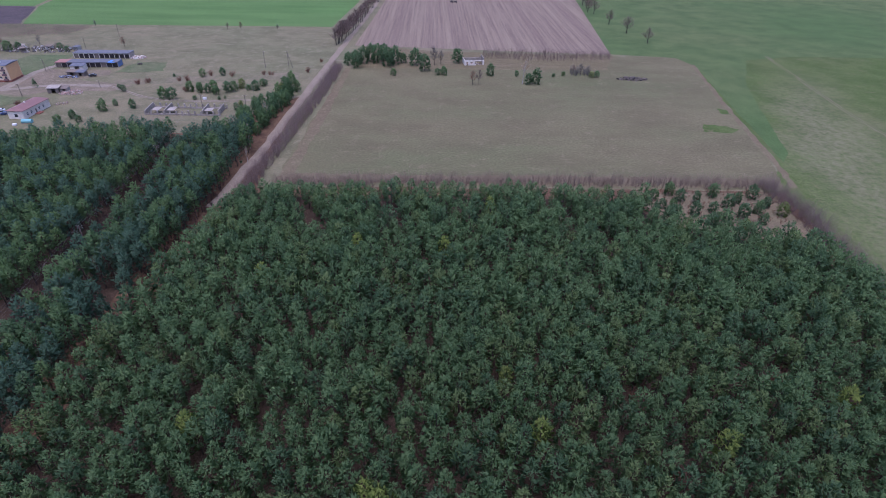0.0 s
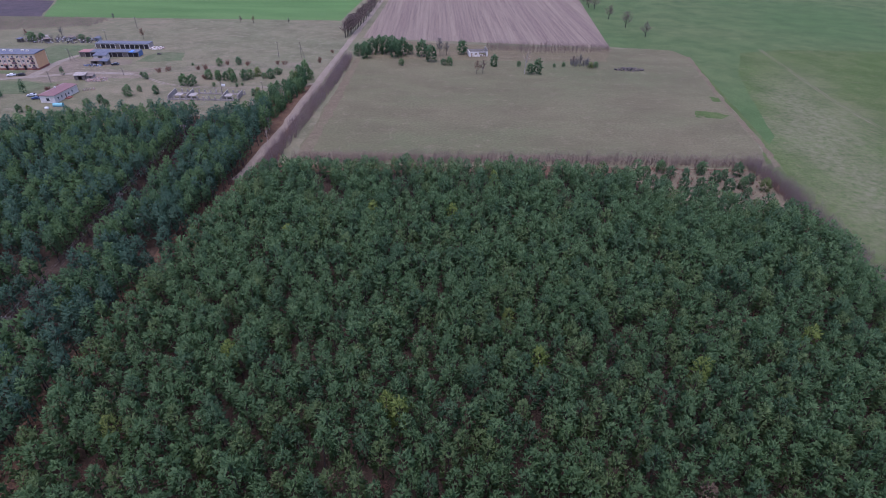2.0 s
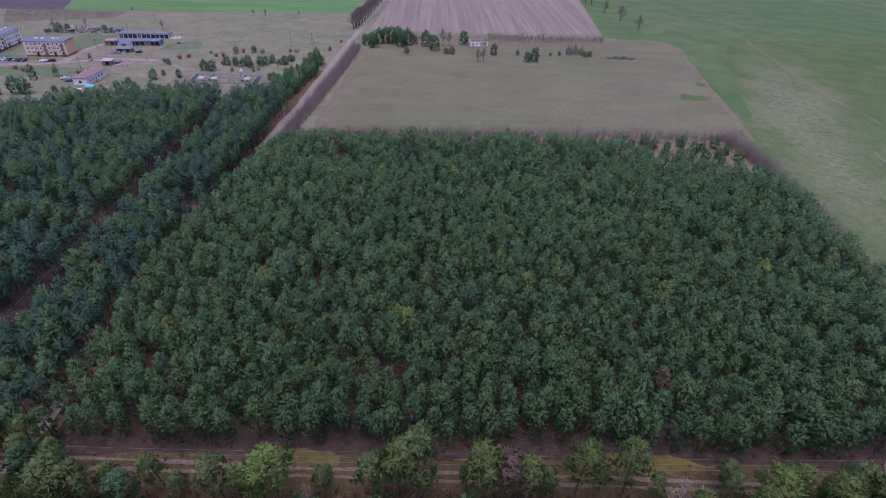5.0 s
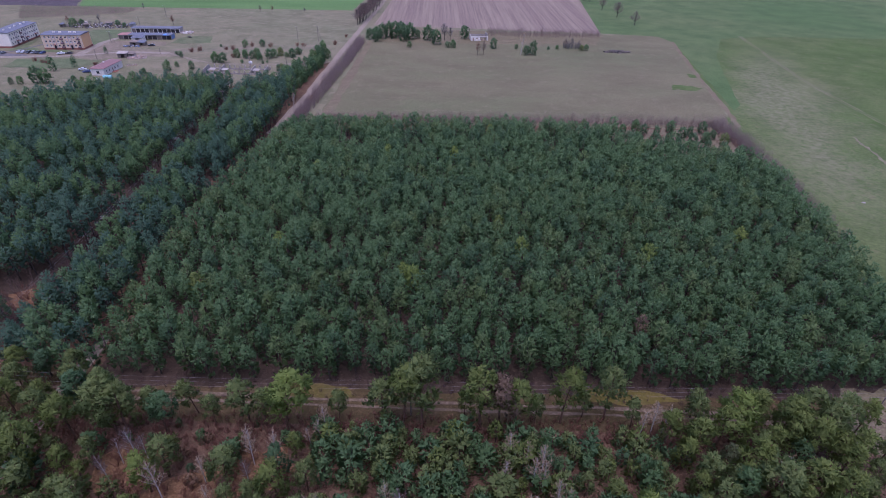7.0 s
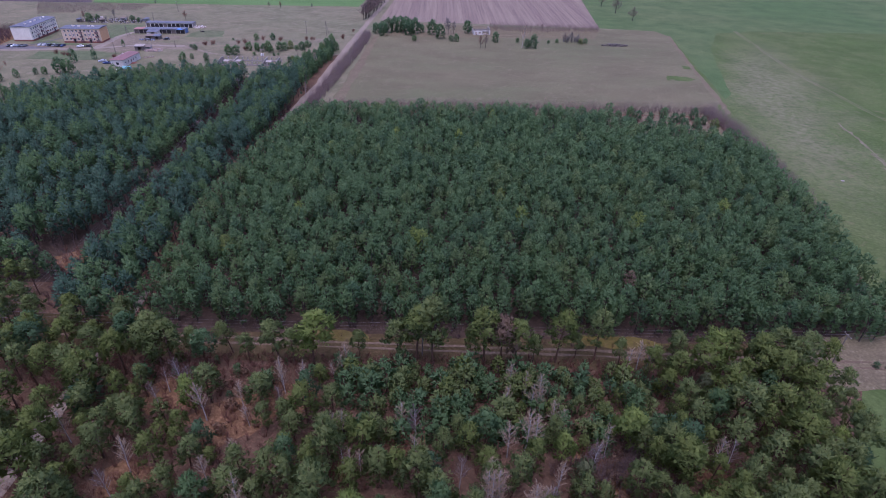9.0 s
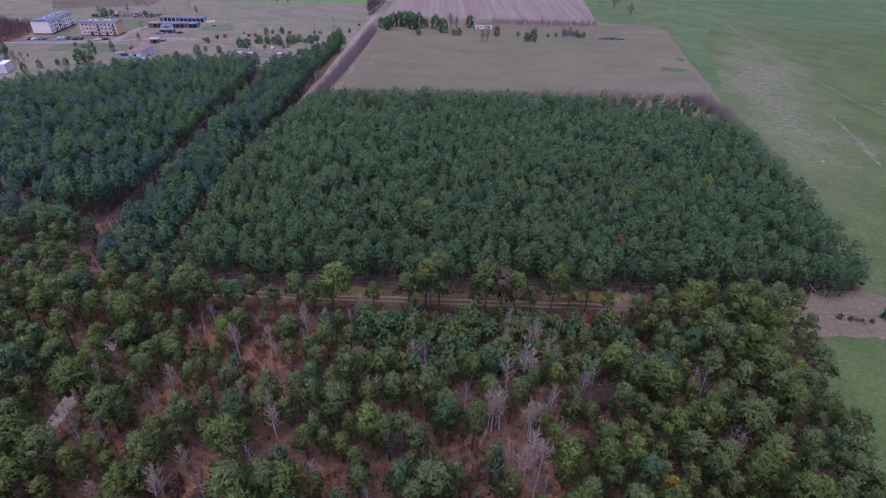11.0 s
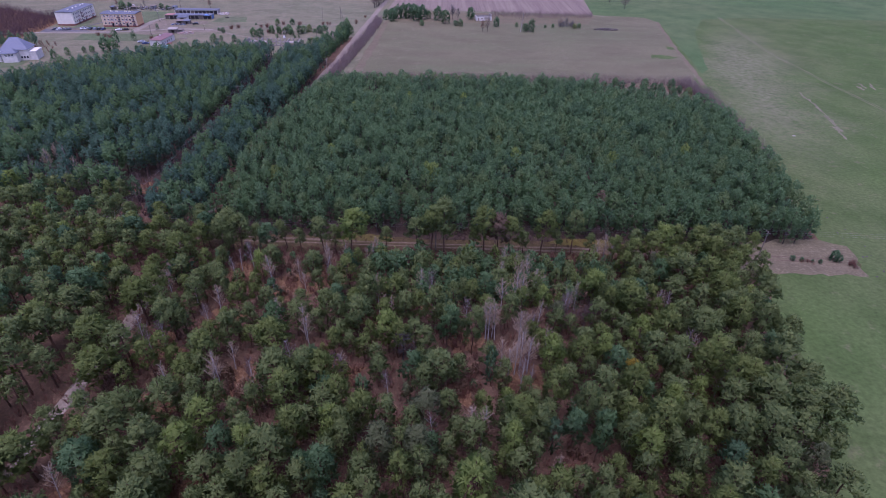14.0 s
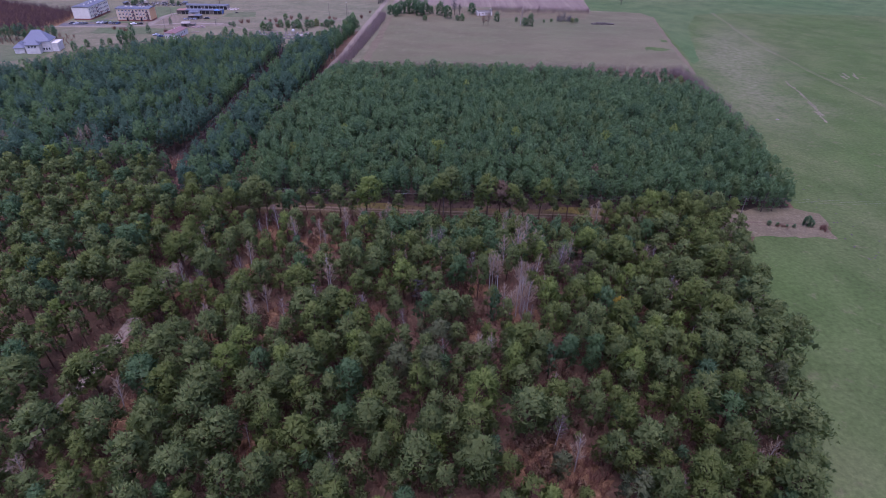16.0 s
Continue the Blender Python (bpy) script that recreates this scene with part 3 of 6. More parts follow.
def shrub(rng, h=2.6, r=1.4, stems=10, twigs=6, fine=0.028):
    """A leafless bush: many stems from the ground, with twigs."""
    ra, rb = [], []
    for i in range(stems):
        a, s = rng.uniform(0, 6.28), rng.uniform(0.3, 1.0)
        tip = np.array([r * s * math.cos(a), r * s * math.sin(a), h * rng.uniform(0.6, 1.0)])
        root = tip * (0.15, 0.15, 0)
        ra.append(root), rb.append(tip)
        for k in range(twigs):
            p = root + (tip - root) * rng.uniform(0.3, 1)
            ra.append(p), rb.append(p + rng.normal(size=3) * 0.35 + (0, 0, 0.35))
    return slivers_np(rng, ra, rb, fine)


def templates(make, count, seed, **kw):
    rng = np.random.default_rng(seed)
    return [make(rng, **kw) for _ in range(count)]


class Kind:
    """A kind of tree: its templates, and meshes of trunk and crown shared by its plants."""

    def __init__(self, name, label, category, group, shapes, bark, tones, weights, crown="crown"):
        self.name, self.label, self.category, self.group, self.crown = name, label, category, group, crown
        self.shapes, self.bark, self.tones, self.weights, self.made = shapes, bark, tones, weights, {}

    def pick(self, rng):
        return int(rng.integers(len(self.shapes))), int(rng.choice(len(self.tones), p=self.weights))

    def plant(self, rng, x, y, s=1.0, z=0.04, tone=None, label="", wide=1.0, group=None):
        k, c = self.pick(rng)
        c = c if tone is None else tone
        (tv, tt), (cv, ct, *cn) = self.shapes[k]
        if k not in self.made:
            self.made[k] = np_mesh("trunk", tv, tt, [self.bark])
        if (k, c) not in self.made:
            self.made[k, c] = np_mesh(self.crown, cv, ct, [self.tones[c]], None, *cn)
        ob = thing(self.name, pose(x, y, z, rng.normal() * 1.5, rng.normal() * 1.5, rng.uniform(0, 360)) @ Matrix.Diagonal((s * wide, s * wide, s, 1)), label or self.label, self.category, self.group if group is None else group)
        for name, me in (("trunk", self.made[k]), (self.crown, self.made[k, c])):
            new(name, me).parent = ob
        return ob

    def mass(self, rng, name, places, label, category, z=0.04):
        """Many plants as one joined mesh: places are rows of x, y and scale."""
        vs, ts, ms, ns, n = [], [], [], [], 0
        bare = [vertex_normals(*q[0]) for q in self.shapes]
        for x, y, s in places:
            k, c = self.pick(rng)
            (tv, tt), (cv, ct, cn) = self.shapes[k]
            w = rng.uniform(0, 6.28)
            turn = np.array([[math.cos(w), -math.sin(w), 0], [math.sin(w), math.cos(w), 0], [rng.normal() * 0.03, rng.normal() * 0.03, 1]])
            for v, t, m, q in ((tv, tt, len(self.tones), bare[k]), (cv, ct, c, cn)):
                vs.append(v @ turn.T * s + (x, y, z))
                ns.append(q @ turn.T)
                ts.append(t + n)
                ms.append(np.full(len(t), m))
                n += len(v)
        ob = new(name, np_mesh(name, np.concatenate(vs), np.concatenate(ts), [*self.tones, self.bark], np.concatenate(ms), np.concatenate(ns)))
        return tagged(ob, label, category, kind="stuff")


YOUNG = Kind("plantation_pine", "dense young plantation pine with dark green needles", "pine tree", "pines of the plantation", templates(young_pine, 12, 11), BARK_DARK, YOUNG_TONES, [0.70, 0.14, 0.004, 0.148, 0.0075, 0.0005])
FARTHER = Kind("plantation_pine", "dense young plantation pine with dark green needles", "pine tree", "", templates(young_pine, 10, 25, limbs=40, per=3, length=0.95, width=0.36), BARK_DARK, YOUNG_TONES, [0.70, 0.07, 0.0, 0.226, 0.0035, 0.0005])
# half of the western pines take the haze-tinted needles
WEST = Kind("forest_pine", "dark green pine in a close row beside the track", "pine tree", "pines between the lane and the track", templates(young_pine, 9, 12, h=11.8, r=2.75, limbs=40, per=3, low=0.28, length=0.95, width=0.34, blunt=0.42), BARK_DARK, [PINE_HAZED, PINE[0], PINE[3], PINE[1]], [0.50, 0.30, 0.20, 0.0])
TALL = Kind("tall_pine", "tall pine with bare reddish trunk and rounded crown", "pine tree", "tall pines of the mixed wood", templates(tall_pine, 10, 13, r=3.8, lobes=25, per=23), BARK, WOOD_TONES, [0.05, 0.55, 0.26, 0.05, 0.06, 0.0, 0.03])
DENSE = Kind("wood_pine", "bushy green pine of the mixed wood", "pine tree", "bushy pines of the mixed wood", templates(tall_pine, 9, 14, h=12.0, r=3.1, low=0.28, lobes=17, per=19, flat=0.85), BARK, WOOD_TONES, [0.05, 0.58, 0.28, 0.04, 0.04, 0.0, 0.01])
BROAD = Kind("tall_pine", "tall pine with broad dense crown at the clearing", "pine tree", "tall pines along the clearing", templates(tall_pine, 8, 20, h=16.0, r=3.6, low=0.42, lobes=18, per=24, length=0.65, width=0.21), BARK, WOOD_TONES, [0.04, 0.52, 0.36, 0.03, 0.04, 0.0, 0.01])
BEYOND = Kind("wood_pine", "pine of the wood beyond the track", "pine tree", "", templates(tall_pine, 9, 19, h=14.0, r=2.8, low=0.42, lobes=12, per=11, length=0.85, width=0.36), BARK, WOOD_TONES, [0.10, 0.54, 0.26, 0.07, 0.025, 0.0, 0.005])
SAPLING = Kind("young_conifer", "young blue-green conifer in the undergrowth", "conifer", "young conifers of the undergrowth", templates(young_pine, 8, 15, h=5.0, r=1.8, low=0.04, limbs=34, per=3, blunt=0.25, length=0.6, width=0.24), BARK_DARK, PINE, [0.46, 0.36, 0.10, 0.06, 0.02, 0.0])
BUSH = Kind("bushy_conifer", "rounded dark green conifer standing in rough grass", "conifer", "conifers on the rough grass", templates(young_pine, 6, 16, h=5.0, r=2.2, low=0.03, limbs=64, per=3, blunt=0.35, length=0.6, width=0.3), BARK_DARK, PINE, [0.45, 0.1, 0.0, 0.45, 0.0, 0.0])
LIMY = Kind("green_bush", "bright green leafy bush in the undergrowth", "bush", "bright green bushes", templates(young_pine, 4, 26, h=4.0, r=2.6, low=0.03, limbs=44, per=3, blunt=0.3, length=0.45, width=0.24), BARK_DARK, [LIME], [1.0])
OAKLING = Kind("young_oak", "young oak holding withered tan leaves", "young oak", "young oaks of the undergrowth", templates(young_pine, 5, 27, h=3.2, r=1.5, low=0.06, limbs=26, per=3, blunt=0.35, length=0.32, width=0.2), BARK_DARK, [LEAF_TAN], [1.0])
GOLDEN = Kind("golden_tree", "slender tree with yellow autumn leaves", "tree", "", templates(tall_pine, 1, 28, h=13.6, r=1.7, low=0.72, lobes=10, per=22, length=0.4), BARK_DARK, [LEAF_GOLD], [1.0])
BIRCH = Kind("birch_tree", "leafless birch with white trunk and purplish twigs", "birch tree", "bare birches", templates(bare_tree, 6, 17, h=9.5, r=1.6, limbs=20, twigs=20, upright=1.6, fine=0.032), BIRCH_BARK, [TWIG_PURPLE, TWIG_PALE, TWIG_RED], [0.3, 0.6, 0.1])
BARE = Kind("bare_tree", "leafless dark tree with spreading twigs", "tree", "bare trees", templates(bare_tree, 6, 18, h=9.0, r=3.0, low=0.22, limbs=26, twigs=20, thick=0.22, upright=0.8, fine=0.055), BARK_DARK, [TWIG_PURPLE, TWIG_RED, TWIG_GREY], [0.4, 0.4, 0.2])


def scatter(rng, poly, gap):
    """Random places inside a polygon, no two nearer than gap."""
    xs, ys = [p[0] for p in poly], [p[1] for p in poly]
    x0, x1, y0, y1 = min(xs), max(xs), min(ys), max(ys)
    cells, out = {}, []
    lot = rng.uniform((x0, y0), (x1, y1), (int(22 * (x1 - x0) * (y1 - y0) / gap**2), 2))
    for x, y in lot:
        i, j = int((x - x0) // gap), int((y - y0) // gap)
        if any((x - a) ** 2 + (y - b) ** 2 < gap * gap for u in (i - 1, i, i + 1) for v in (j - 1, j, j + 1) for a, b in cells.get((u, v), ())):
            continue
        if inside(poly, x, y):
            cells.setdefault((i, j), []).append((x, y))
            out.append((float(x), float(y)))
    return out


def off_line(x, y, x0, y0, x1, y1):
    """Distance from a point to a stretch of line."""
    dx, dy = x1 - x0, y1 - y0
    t = min(1, max(0, ((x - x0) * dx + (y - y0) * dy) / (dx * dx + dy * dy)))
    return math.hypot(x - x0 - t * dx, y - y0 - t * dy)


# ---- the plantation ----
GAPS = [(79, 88, 3.2), (44, 81, 2.6), (-49, 79, 3.4), (26, 142, 2.2), (-64, 72, 2.4), (-66, 44, 2.2), (47, 62, 1.8), (100, 66, 2.0), (-12, 40, 1.6), (60, 112, 1.5)]
LANES = [(-46, 167, -36, 147), (-17, 168, -9, 148), (5, 168, 14, 155), (40, 170, 46, 152), (52, 148, 55, 139)]


def plant_plantation():
    rng = np.random.default_rng(21)
    near, rest = [], []
    for x, y in scatter(rng, PLANTATION, 3.2):
        if any(math.hypot(x - a, y - b) < r for a, b, r in GAPS) or any(off_line(x, y, *q) < 2.5 for q in LANES):
            continue
        s = rng.normal(0.98, 0.095) * (0.92 if y < 140 else 0.86 if y < 169 else 0.68) * 1.06
        (near if y < 56 else rest).append((x, y, s))
    near.sort(key=lambda p: p[1])
    rest += near[299:]
    for x, y, s in near[:299]:
        YOUNG.plant(rng, x, y, s)
    YOUNG.plant(rng, 45, 35.8, 0.95, tone=5, label="dead brown pine among green plantation pines")
    YOUNG.mass(rng, "plantation_pines", [p for p in rest if p[1] < 100], "close canopy of young plantation pines, dark green", "pine trees")
    FARTHER.mass(rng, "plantation_pines", [p for p in rest if p[1] >= 100], "close canopy of young plantation pines, dark green", "pine trees")


def plant_west():
    rng = np.random.default_rng(22)
    lot = [(x, y) for x, y in scatter(rng, STRIP, 3.3) if math.hypot(x + 85, y - 117) > 4.0]
    for x, y in lot[:300]:
        WEST.plant(rng, x, y, rng.normal(0.95, 0.08))
    north = [(x, y, rng.normal(0.95, 0.08)) for x, y in scatter(rng, WEST_NORTH, 3.5) + lot[300:]]
    south = [(x, y, rng.normal(0.98, 0.1)) for x, y in scatter(rng, WEST_SOUTH, 3.7) if noise.noise((x * 0.04, y * 0.04, 3)) > (-0.7 if y > 72 else -0.1 if y < 58 else -0.4) and math.hypot(x + 109, y - 51) > 7]
    WEST.mass(rng, "west_pines", north + south, "close canopy of dark pines in the western block", "pine trees")


def plant_south():
    rng = np.random.default_rng(23)
    # the row of tall pines along the clearing: place and height
    row_a = [(-9.5, 13, 18.2), (-5.5, 12, 19.5), (-13.5, 12.5, 14), (13.4, 12, 15.5), (32, 14.6, 15), (50.5, 15.5, 9.5), (-69, 12, 12.5), (-65, 9, 17), (-62.5, 8, 16), (-51.8, 15, 11.2), (-40.5, 13, 13.5), (-37, 12, 11), (-22.4, 13, 9.6), (-82, 15, 10.5), (-92, 10, 14), (-56, 10, 13), (3, 14.5, 8), (17.5, 13.5, 9), (27.5, 15, 8), (60, 12, 14), (65, 9, 15), (70, 12, 14), (76, 10, 14.5), (82, 11, 12), (68, 4, 14), (75, 3, 13), (-74, 14, 13), (-77, 18, 12), (-78.5, 10, 13), (-86, 12, 13)]
    row_b = [(-88, 18, 12), (-91, 22, 12), (-95, 15, 13), (-73, 8, 14), (-71, 17, 11), (-99, 21, 12), (-104, 26, 12), (-85.5, 22, 11), (-79, 22, 11), (-84.5, 4, 13), (-80, 3, 14), (-79.5, -6, 12), (-85, -12, 13), (-79.5, -16, 12), (-59, 13, 10), (-47, 12, 10), (42, 8, 12), (52, 7, 14), (49, 11.5, 11), (72, 7.5, 14), (37, 12.5, 9)]
    marked = [(-32.2, 10.5, 17.5, 4), (6, 11.8, 17.5, 2), (10, 12.5, 16, 5), (22.8, 13.7, 15.5, 2), (46, 5.5, 13, 2), (56, 9.5, 14, 4), (64, 6, 14, 2)]
    for x, y, h, tone in [*marked, *((*q, None) for q in (*row_a, *row_b))]:
        BROAD.plant(rng, x, y, h / 16.0, tone=tone, label={4: "broad yellowish-green pine with bare trunk", 5: "half-dead brownish pine with bare trunk"}.get(tone, ""), wide=1.35 if tone == 4 else 1.1 if h > 12 else 1.0)
    used = [(x, y, 2.4) for x, y, *_ in (*row_a, *row_b, *marked)]
    for x, y, h in [(5.3, -19.5, 10), (12.4, -25.5, 11), (15, -24, 9), (-25, 11.5, 7), (38, 10, 8), (-46, -18, 8), (-42, -14, 7), (-68, -12, 8), (11, 4, 9), (14, 2, 8), (17, 1.5, 8.5), (9.5, -1, 8), (-75, -10, 9), (-80, 5, 8), (18, -27, 8), (-44, -22, 7)]:
        BIRCH.plant(rng, x, y, h / 9.5, tone=1 if h > 9 else None)
    for x, y, h in [(5.0, -23.5, 11), (6.6, -23.0, 10), (11.4, -33.0, 12), (13.0, -33.6, 11), (10.2, -34.2, 10), (12.7, -10.6, 11.5), (14.2, -11.2, 10), (9.0, -12, 9.5), (-38, -24, 10), (-37, -26, 9)]:
        BIRCH.plant(rng, x, y, h / 9.5, tone=1, wide=1.15)
        used.append((x, y - 1.5, 3.0))
    # the larger pines of the wood, stand by stand: place, reach of the crown and tone
    stand_a = [(-111, -1, 4.8, 2), (-94, -29, 4.8, 2), (-92, -15, 4.8, 0), (-91, -22, 4.8, 1), (-89, -65, 4.7, 1), (-84, -33, 4.8, 2), (-81, -41, 4.8, 2), (-81, -20, 4.8, 2), (-80, -75, 4.8, 1), (-78, -62, 4.8, 2), (-77, -12, 3.7, 2), (-76, 0, 4.2, 2), (-69, -75, 4.7, 1), (-68, -25, 4.0, 1), (-67, -63, 4.4, 0), (-66, -57, 4.6, 1), (-65, -52, 4.0, 1), (-61, -67, 3.5, 2), (-60, -84, 4.4, 1), (-59, -76, 4.0, 1), (-58, -59, 3.8, 1), (-54, -66, 4.8, 1), (-51, -61, 3.7, 4)]
    stand_b = [(-51, -84, 4.7, 1), (-47, -76, 4.4, 1), (-44, -85, 3.5, 1), (-43, -32, 4.7, 2), (-40, -75, 3.2, 2), (-40, -59, 3.1, 4), (-39, -42, 4.8, 1), (-39, -66, 3.4, 1), (-38, -86, 3.5, 1), (-36, -61, 4.6, 1), (-34, -41, 3.3, 1), (-33, -77, 4.6, 2), (-33, -56, 3.5, 2), (-31, -41, 4.4, 2), (-27, -55, 2.8, 4), (-26, -64, 3.3, 0), (-26, -86, 2.9, 1), (-25, -24, 4.2, 1), (-24, -55, 2.9, 1), (-24, -16, 3.2, 1), (-22, -74, 4.1, 1), (-21, -51, 3.5, 2), (-19, -80, 2.9, 1)]
    stand_c = [(-18, -28, 3.5, 4), (-17, -59, 3.4, 6), (-12, -82, 4.4, 1), (-11, -59, 3.4, 6), (-11, -75, 3.1, 1), (-10, -50, 3.8, 6), (-8, -21, 3.3, 1), (-6, -39, 4.6, 1), (-5, -27, 2.9, 0), (-3, -81, 4.8, 1), (0, -67, 4.2, 4), (1, -28, 2.8, 1), (7, -58, 2.8, 4), (8, -71, 4.8, 1), (9, -52, 4.0, 2), (12, -54, 2.9, 1), (17, -36, 3.1, 4), (17, -45, 3.2, 2), (19, -54, 2.9, 0), (21, -70, 2.8, 1), (22, -50, 2.8, 1), (23, -78, 2.8, 1), (23, -56, 2.8, 0)]
    stand_d = [(24, -35, 3.5, 2), (26, -73, 3.3, 2), (27, -44, 3.9, 1), (28, -56, 3.1, 1), (28, -87, 3.1, 1), (29, -34, 2.9, 4), (31, -59, 3.5, 4), (32, -10, 4.0, 4), (32, -45, 3.4, 2), (34, -54, 4.2, 2), (36, -84, 3.8, 2), (37, -61, 3.5, 1), (38, -71, 3.5, 2), (39, -49, 2.8, 4), (40, -52, 3.3, 1), (40, -18, 4.6, 2), (42, -38, 2.9, 1), (42, -82, 2.8, 2), (43, -56, 3.3, 2), (44, -77, 3.4, 1), (44, -27, 3.8, 2), (48, -39, 3.5, 2), (48, -55, 4.0, 1)]
    stand_e = [(50, -86, 4.5, 1), (51, -72, 4.8, 1), (53, -27, 4.6, 1), (53, -62, 3.8, 1), (54, -55, 4.6, 1), (54, -80, 4.1, 1), (55, -5, 4.8, 1), (56, -43, 4.2, 2), (57, -48, 4.8, 1), (60, -73, 4.8, 1), (63, -50, 4.8, 1), (63, -23, 4.1, 2), (63, -12, 4.4, 2), (66, -36, 4.6, 1), (67, -42, 3.9, 1), (68, -50, 4.4, 1), (71, -28, 3.5, 1), (75, -11, 3.8, 1)]
    for x, y, r, tone in (*stand_a, *stand_b, *stand_c, *stand_d, *stand_e):
        if off_line(x, y, -82.4, -29, -92, -140) < 3.2 or off_line(x, y, -83, 15, -82.4, -29) < 3.2:
            x += 4.0
        h = rng.uniform(12.8, 15.4)
        TALL.plant(rng, x, y, h / 14.0, tone=tone, label={4: "broad yellowish-green pine of the mixed wood", 6: "pale grey-green pine with thin crown"}.get(tone, ""), wide=r / 3.8 * 14.0 / h)
        used.append((x, y, 0.6 * r + 0.3))
    mass_t, mass_d, counts = [], [], collections.Counter()
    for x, y in scatter(rng, SOUTH, 3.6):
        if any(math.hypot(x - a, y - b) < q for a, b, q in used):
            continue
        if off_line(x, y, -83, 15, -82.4, -29) < 3.0 or off_line(x, y, -82.4, -29, -86, -62) < 2.8:
            continue
        if -88 < x < 62 and y > 8 + 2 * noise.noise((x * 0.2, 0, 0)):
            continue
        u, chance = rng.uniform(), rng.uniform()
        if x < -88:
            if chance < 0.85:
                mass_t.append((x, y, rng.normal(0.9, 0.1)))
            continue
        if any(math.hypot(x - a, y - b) < 0.75 * r for a, b, r in OPEN):
            if u < 0.3 and counts["b"] < 90:
                counts["b"] += 1
                BIRCH.plant(rng, x, y, rng.uniform(0.7, 1.05))
            elif u < 0.36:
                SAPLING.plant(rng, x, y, rng.uniform(0.4, 0.9))
            continue
        if (-24 < x < 40 and -9 < y < 10) or (-88 < x < 60 and y > 4):
            if u < (0.95 if -24 < x < 40 else 0.5):
                SAPLING.plant(rng, x, y, rng.uniform(0.75, 1.4), wide=rng.uniform(0.95, 1.3))
            elif u > 0.96:
                DENSE.plant(rng, x, y, rng.uniform(0.5, 0.7))
            continue
        edge = x > 34 + 0.1 * y
        if chance > (0.92 if edge else 0.78 if y > -56 else 0.82):
            if u < 0.3 and counts["b"] < 150:
                counts["b"] += 1
                BIRCH.plant(rng, x, y, rng.uniform(0.7, 1.1))
            elif u < 0.7:
                SAPLING.plant(rng, x, y, rng.uniform(0.45, 1.2))
        elif counts["d"] < 298:
            counts["d"] += 1
            DENSE.plant(rng, x, y, rng.normal(0.92 if edge else 0.84, 0.15), wide=rng.uniform(0.8, 1.3))
        else:
            mass_d.append((x, y, rng.normal(0.8, 0.1)))
    BEYOND.mass(rng, "tall_pines_beyond", mass_t, "tall pines of the wood beyond the track", "pine trees")
    if mass_d:
        DENSE.mass(rng, "wood_pines_beyond", mass_d, "bushy pines farther back in the wood", "pine trees")
    litter = [(x, y, rng.uniform(0.5, 1.1)) for x, y in scatter(rng, [(-90, -90), (58, -90), (70, -20), (60, 12), (-92, 12)], 2.1)]
    brush("undergrowth", litter, 34, TWIG_RED, "leafless reddish undergrowth on the forest floor", "undergrowth", 2.8, 1.5, 0.04, 0.045)
    brush("undergrowth", [(x, y, rng.uniform(0.6, 1.2)) for a, b, r in GAPS for x, y in rng.normal((a, b), r * 0.4, (12, 2))], 35, TWIG_RED, "leafless reddish bushes in gaps of the plantation", "undergrowth", 4.0, 1.5)
    brush("undergrowth", [(x, y, rng.uniform(0.6, 1.2)) for a, b, r in OPEN for x, y in rng.normal((a, b), r * 0.6, (26, 2))], 37, TWIG_RED, "leafless reddish saplings in openings of the wood", "undergrowth", 3.2, 1.1, 0.05, 0.03)
    brush("undergrowth", [(x, y, rng.uniform(0.5, 1.1)) for x, y in scatter(rng, [(-96, 7), (62, 7), (62, 13.5), (-96, 15)], 1.4)], 39, TWIG_RED, "leafless reddish scrub along the clearing", "undergrowth", 2.3, 1.2, 0.07, 0.05)
    brush("undergrowth", [(x, y, rng.uniform(0.4, 0.9)) for x, y in scatter(rng, [(-80, 19.5), (86, 18), (92, 24), (-80, 25)], 2.2)], 40, TWIG_DUSK, "leafless scrub under the plantation edge", "undergrowth", 1.8, 1.1, 0.07, 0.03)
    # scrub added in both lanes, its dusky colour standing in for their shade
    lane = scatter(rng, [(-107, 30), (-99, 30), (-99.5, 120), (-100, 222), (-109, 222), (-107.5, 120)], 2.0)
    brush("undergrowth", [(x, y, rng.uniform(0.6, 1.2)) for x, y in lane], 42, TWIG_DUSK, "dusky scrub added to darken the forest lane like shade", "undergrowth", 3.0, 1.5, 0.06, 0.06)
    brush("undergrowth", [(x, y, rng.uniform(0.5, 1.0)) for x, y in scatter(rng, [(-84, 30), (-77, 30), (-77, 150), (-77, 190), (-82, 190), (-83, 110)], 2.2)], 43, TWIG_DUSK, "dusky scrub added to darken the gap between the pine blocks", "undergrowth", 3.0, 1.5, 0.08, 0.06)
    for x, y in scatter(rng, [(-70, 7), (60, 6), (60, 11), (-70, 12)], 3.4):
        if rng.uniform() < 0.5:
            SAPLING.plant(rng, x, y, rng.uniform(0.35, 0.85))
    # a denser belt of young conifers behind the clearing
    for x, y in scatter(rng, [(-26, -10), (42, -11), (46, 4), (40, 9), (-24, 9)], 2.7):
        if rng.uniform() < 0.75:
            SAPLING.plant(rng, x, y, rng.uniform(0.8, 1.5), wide=rng.uniform(0.85, 1.2))
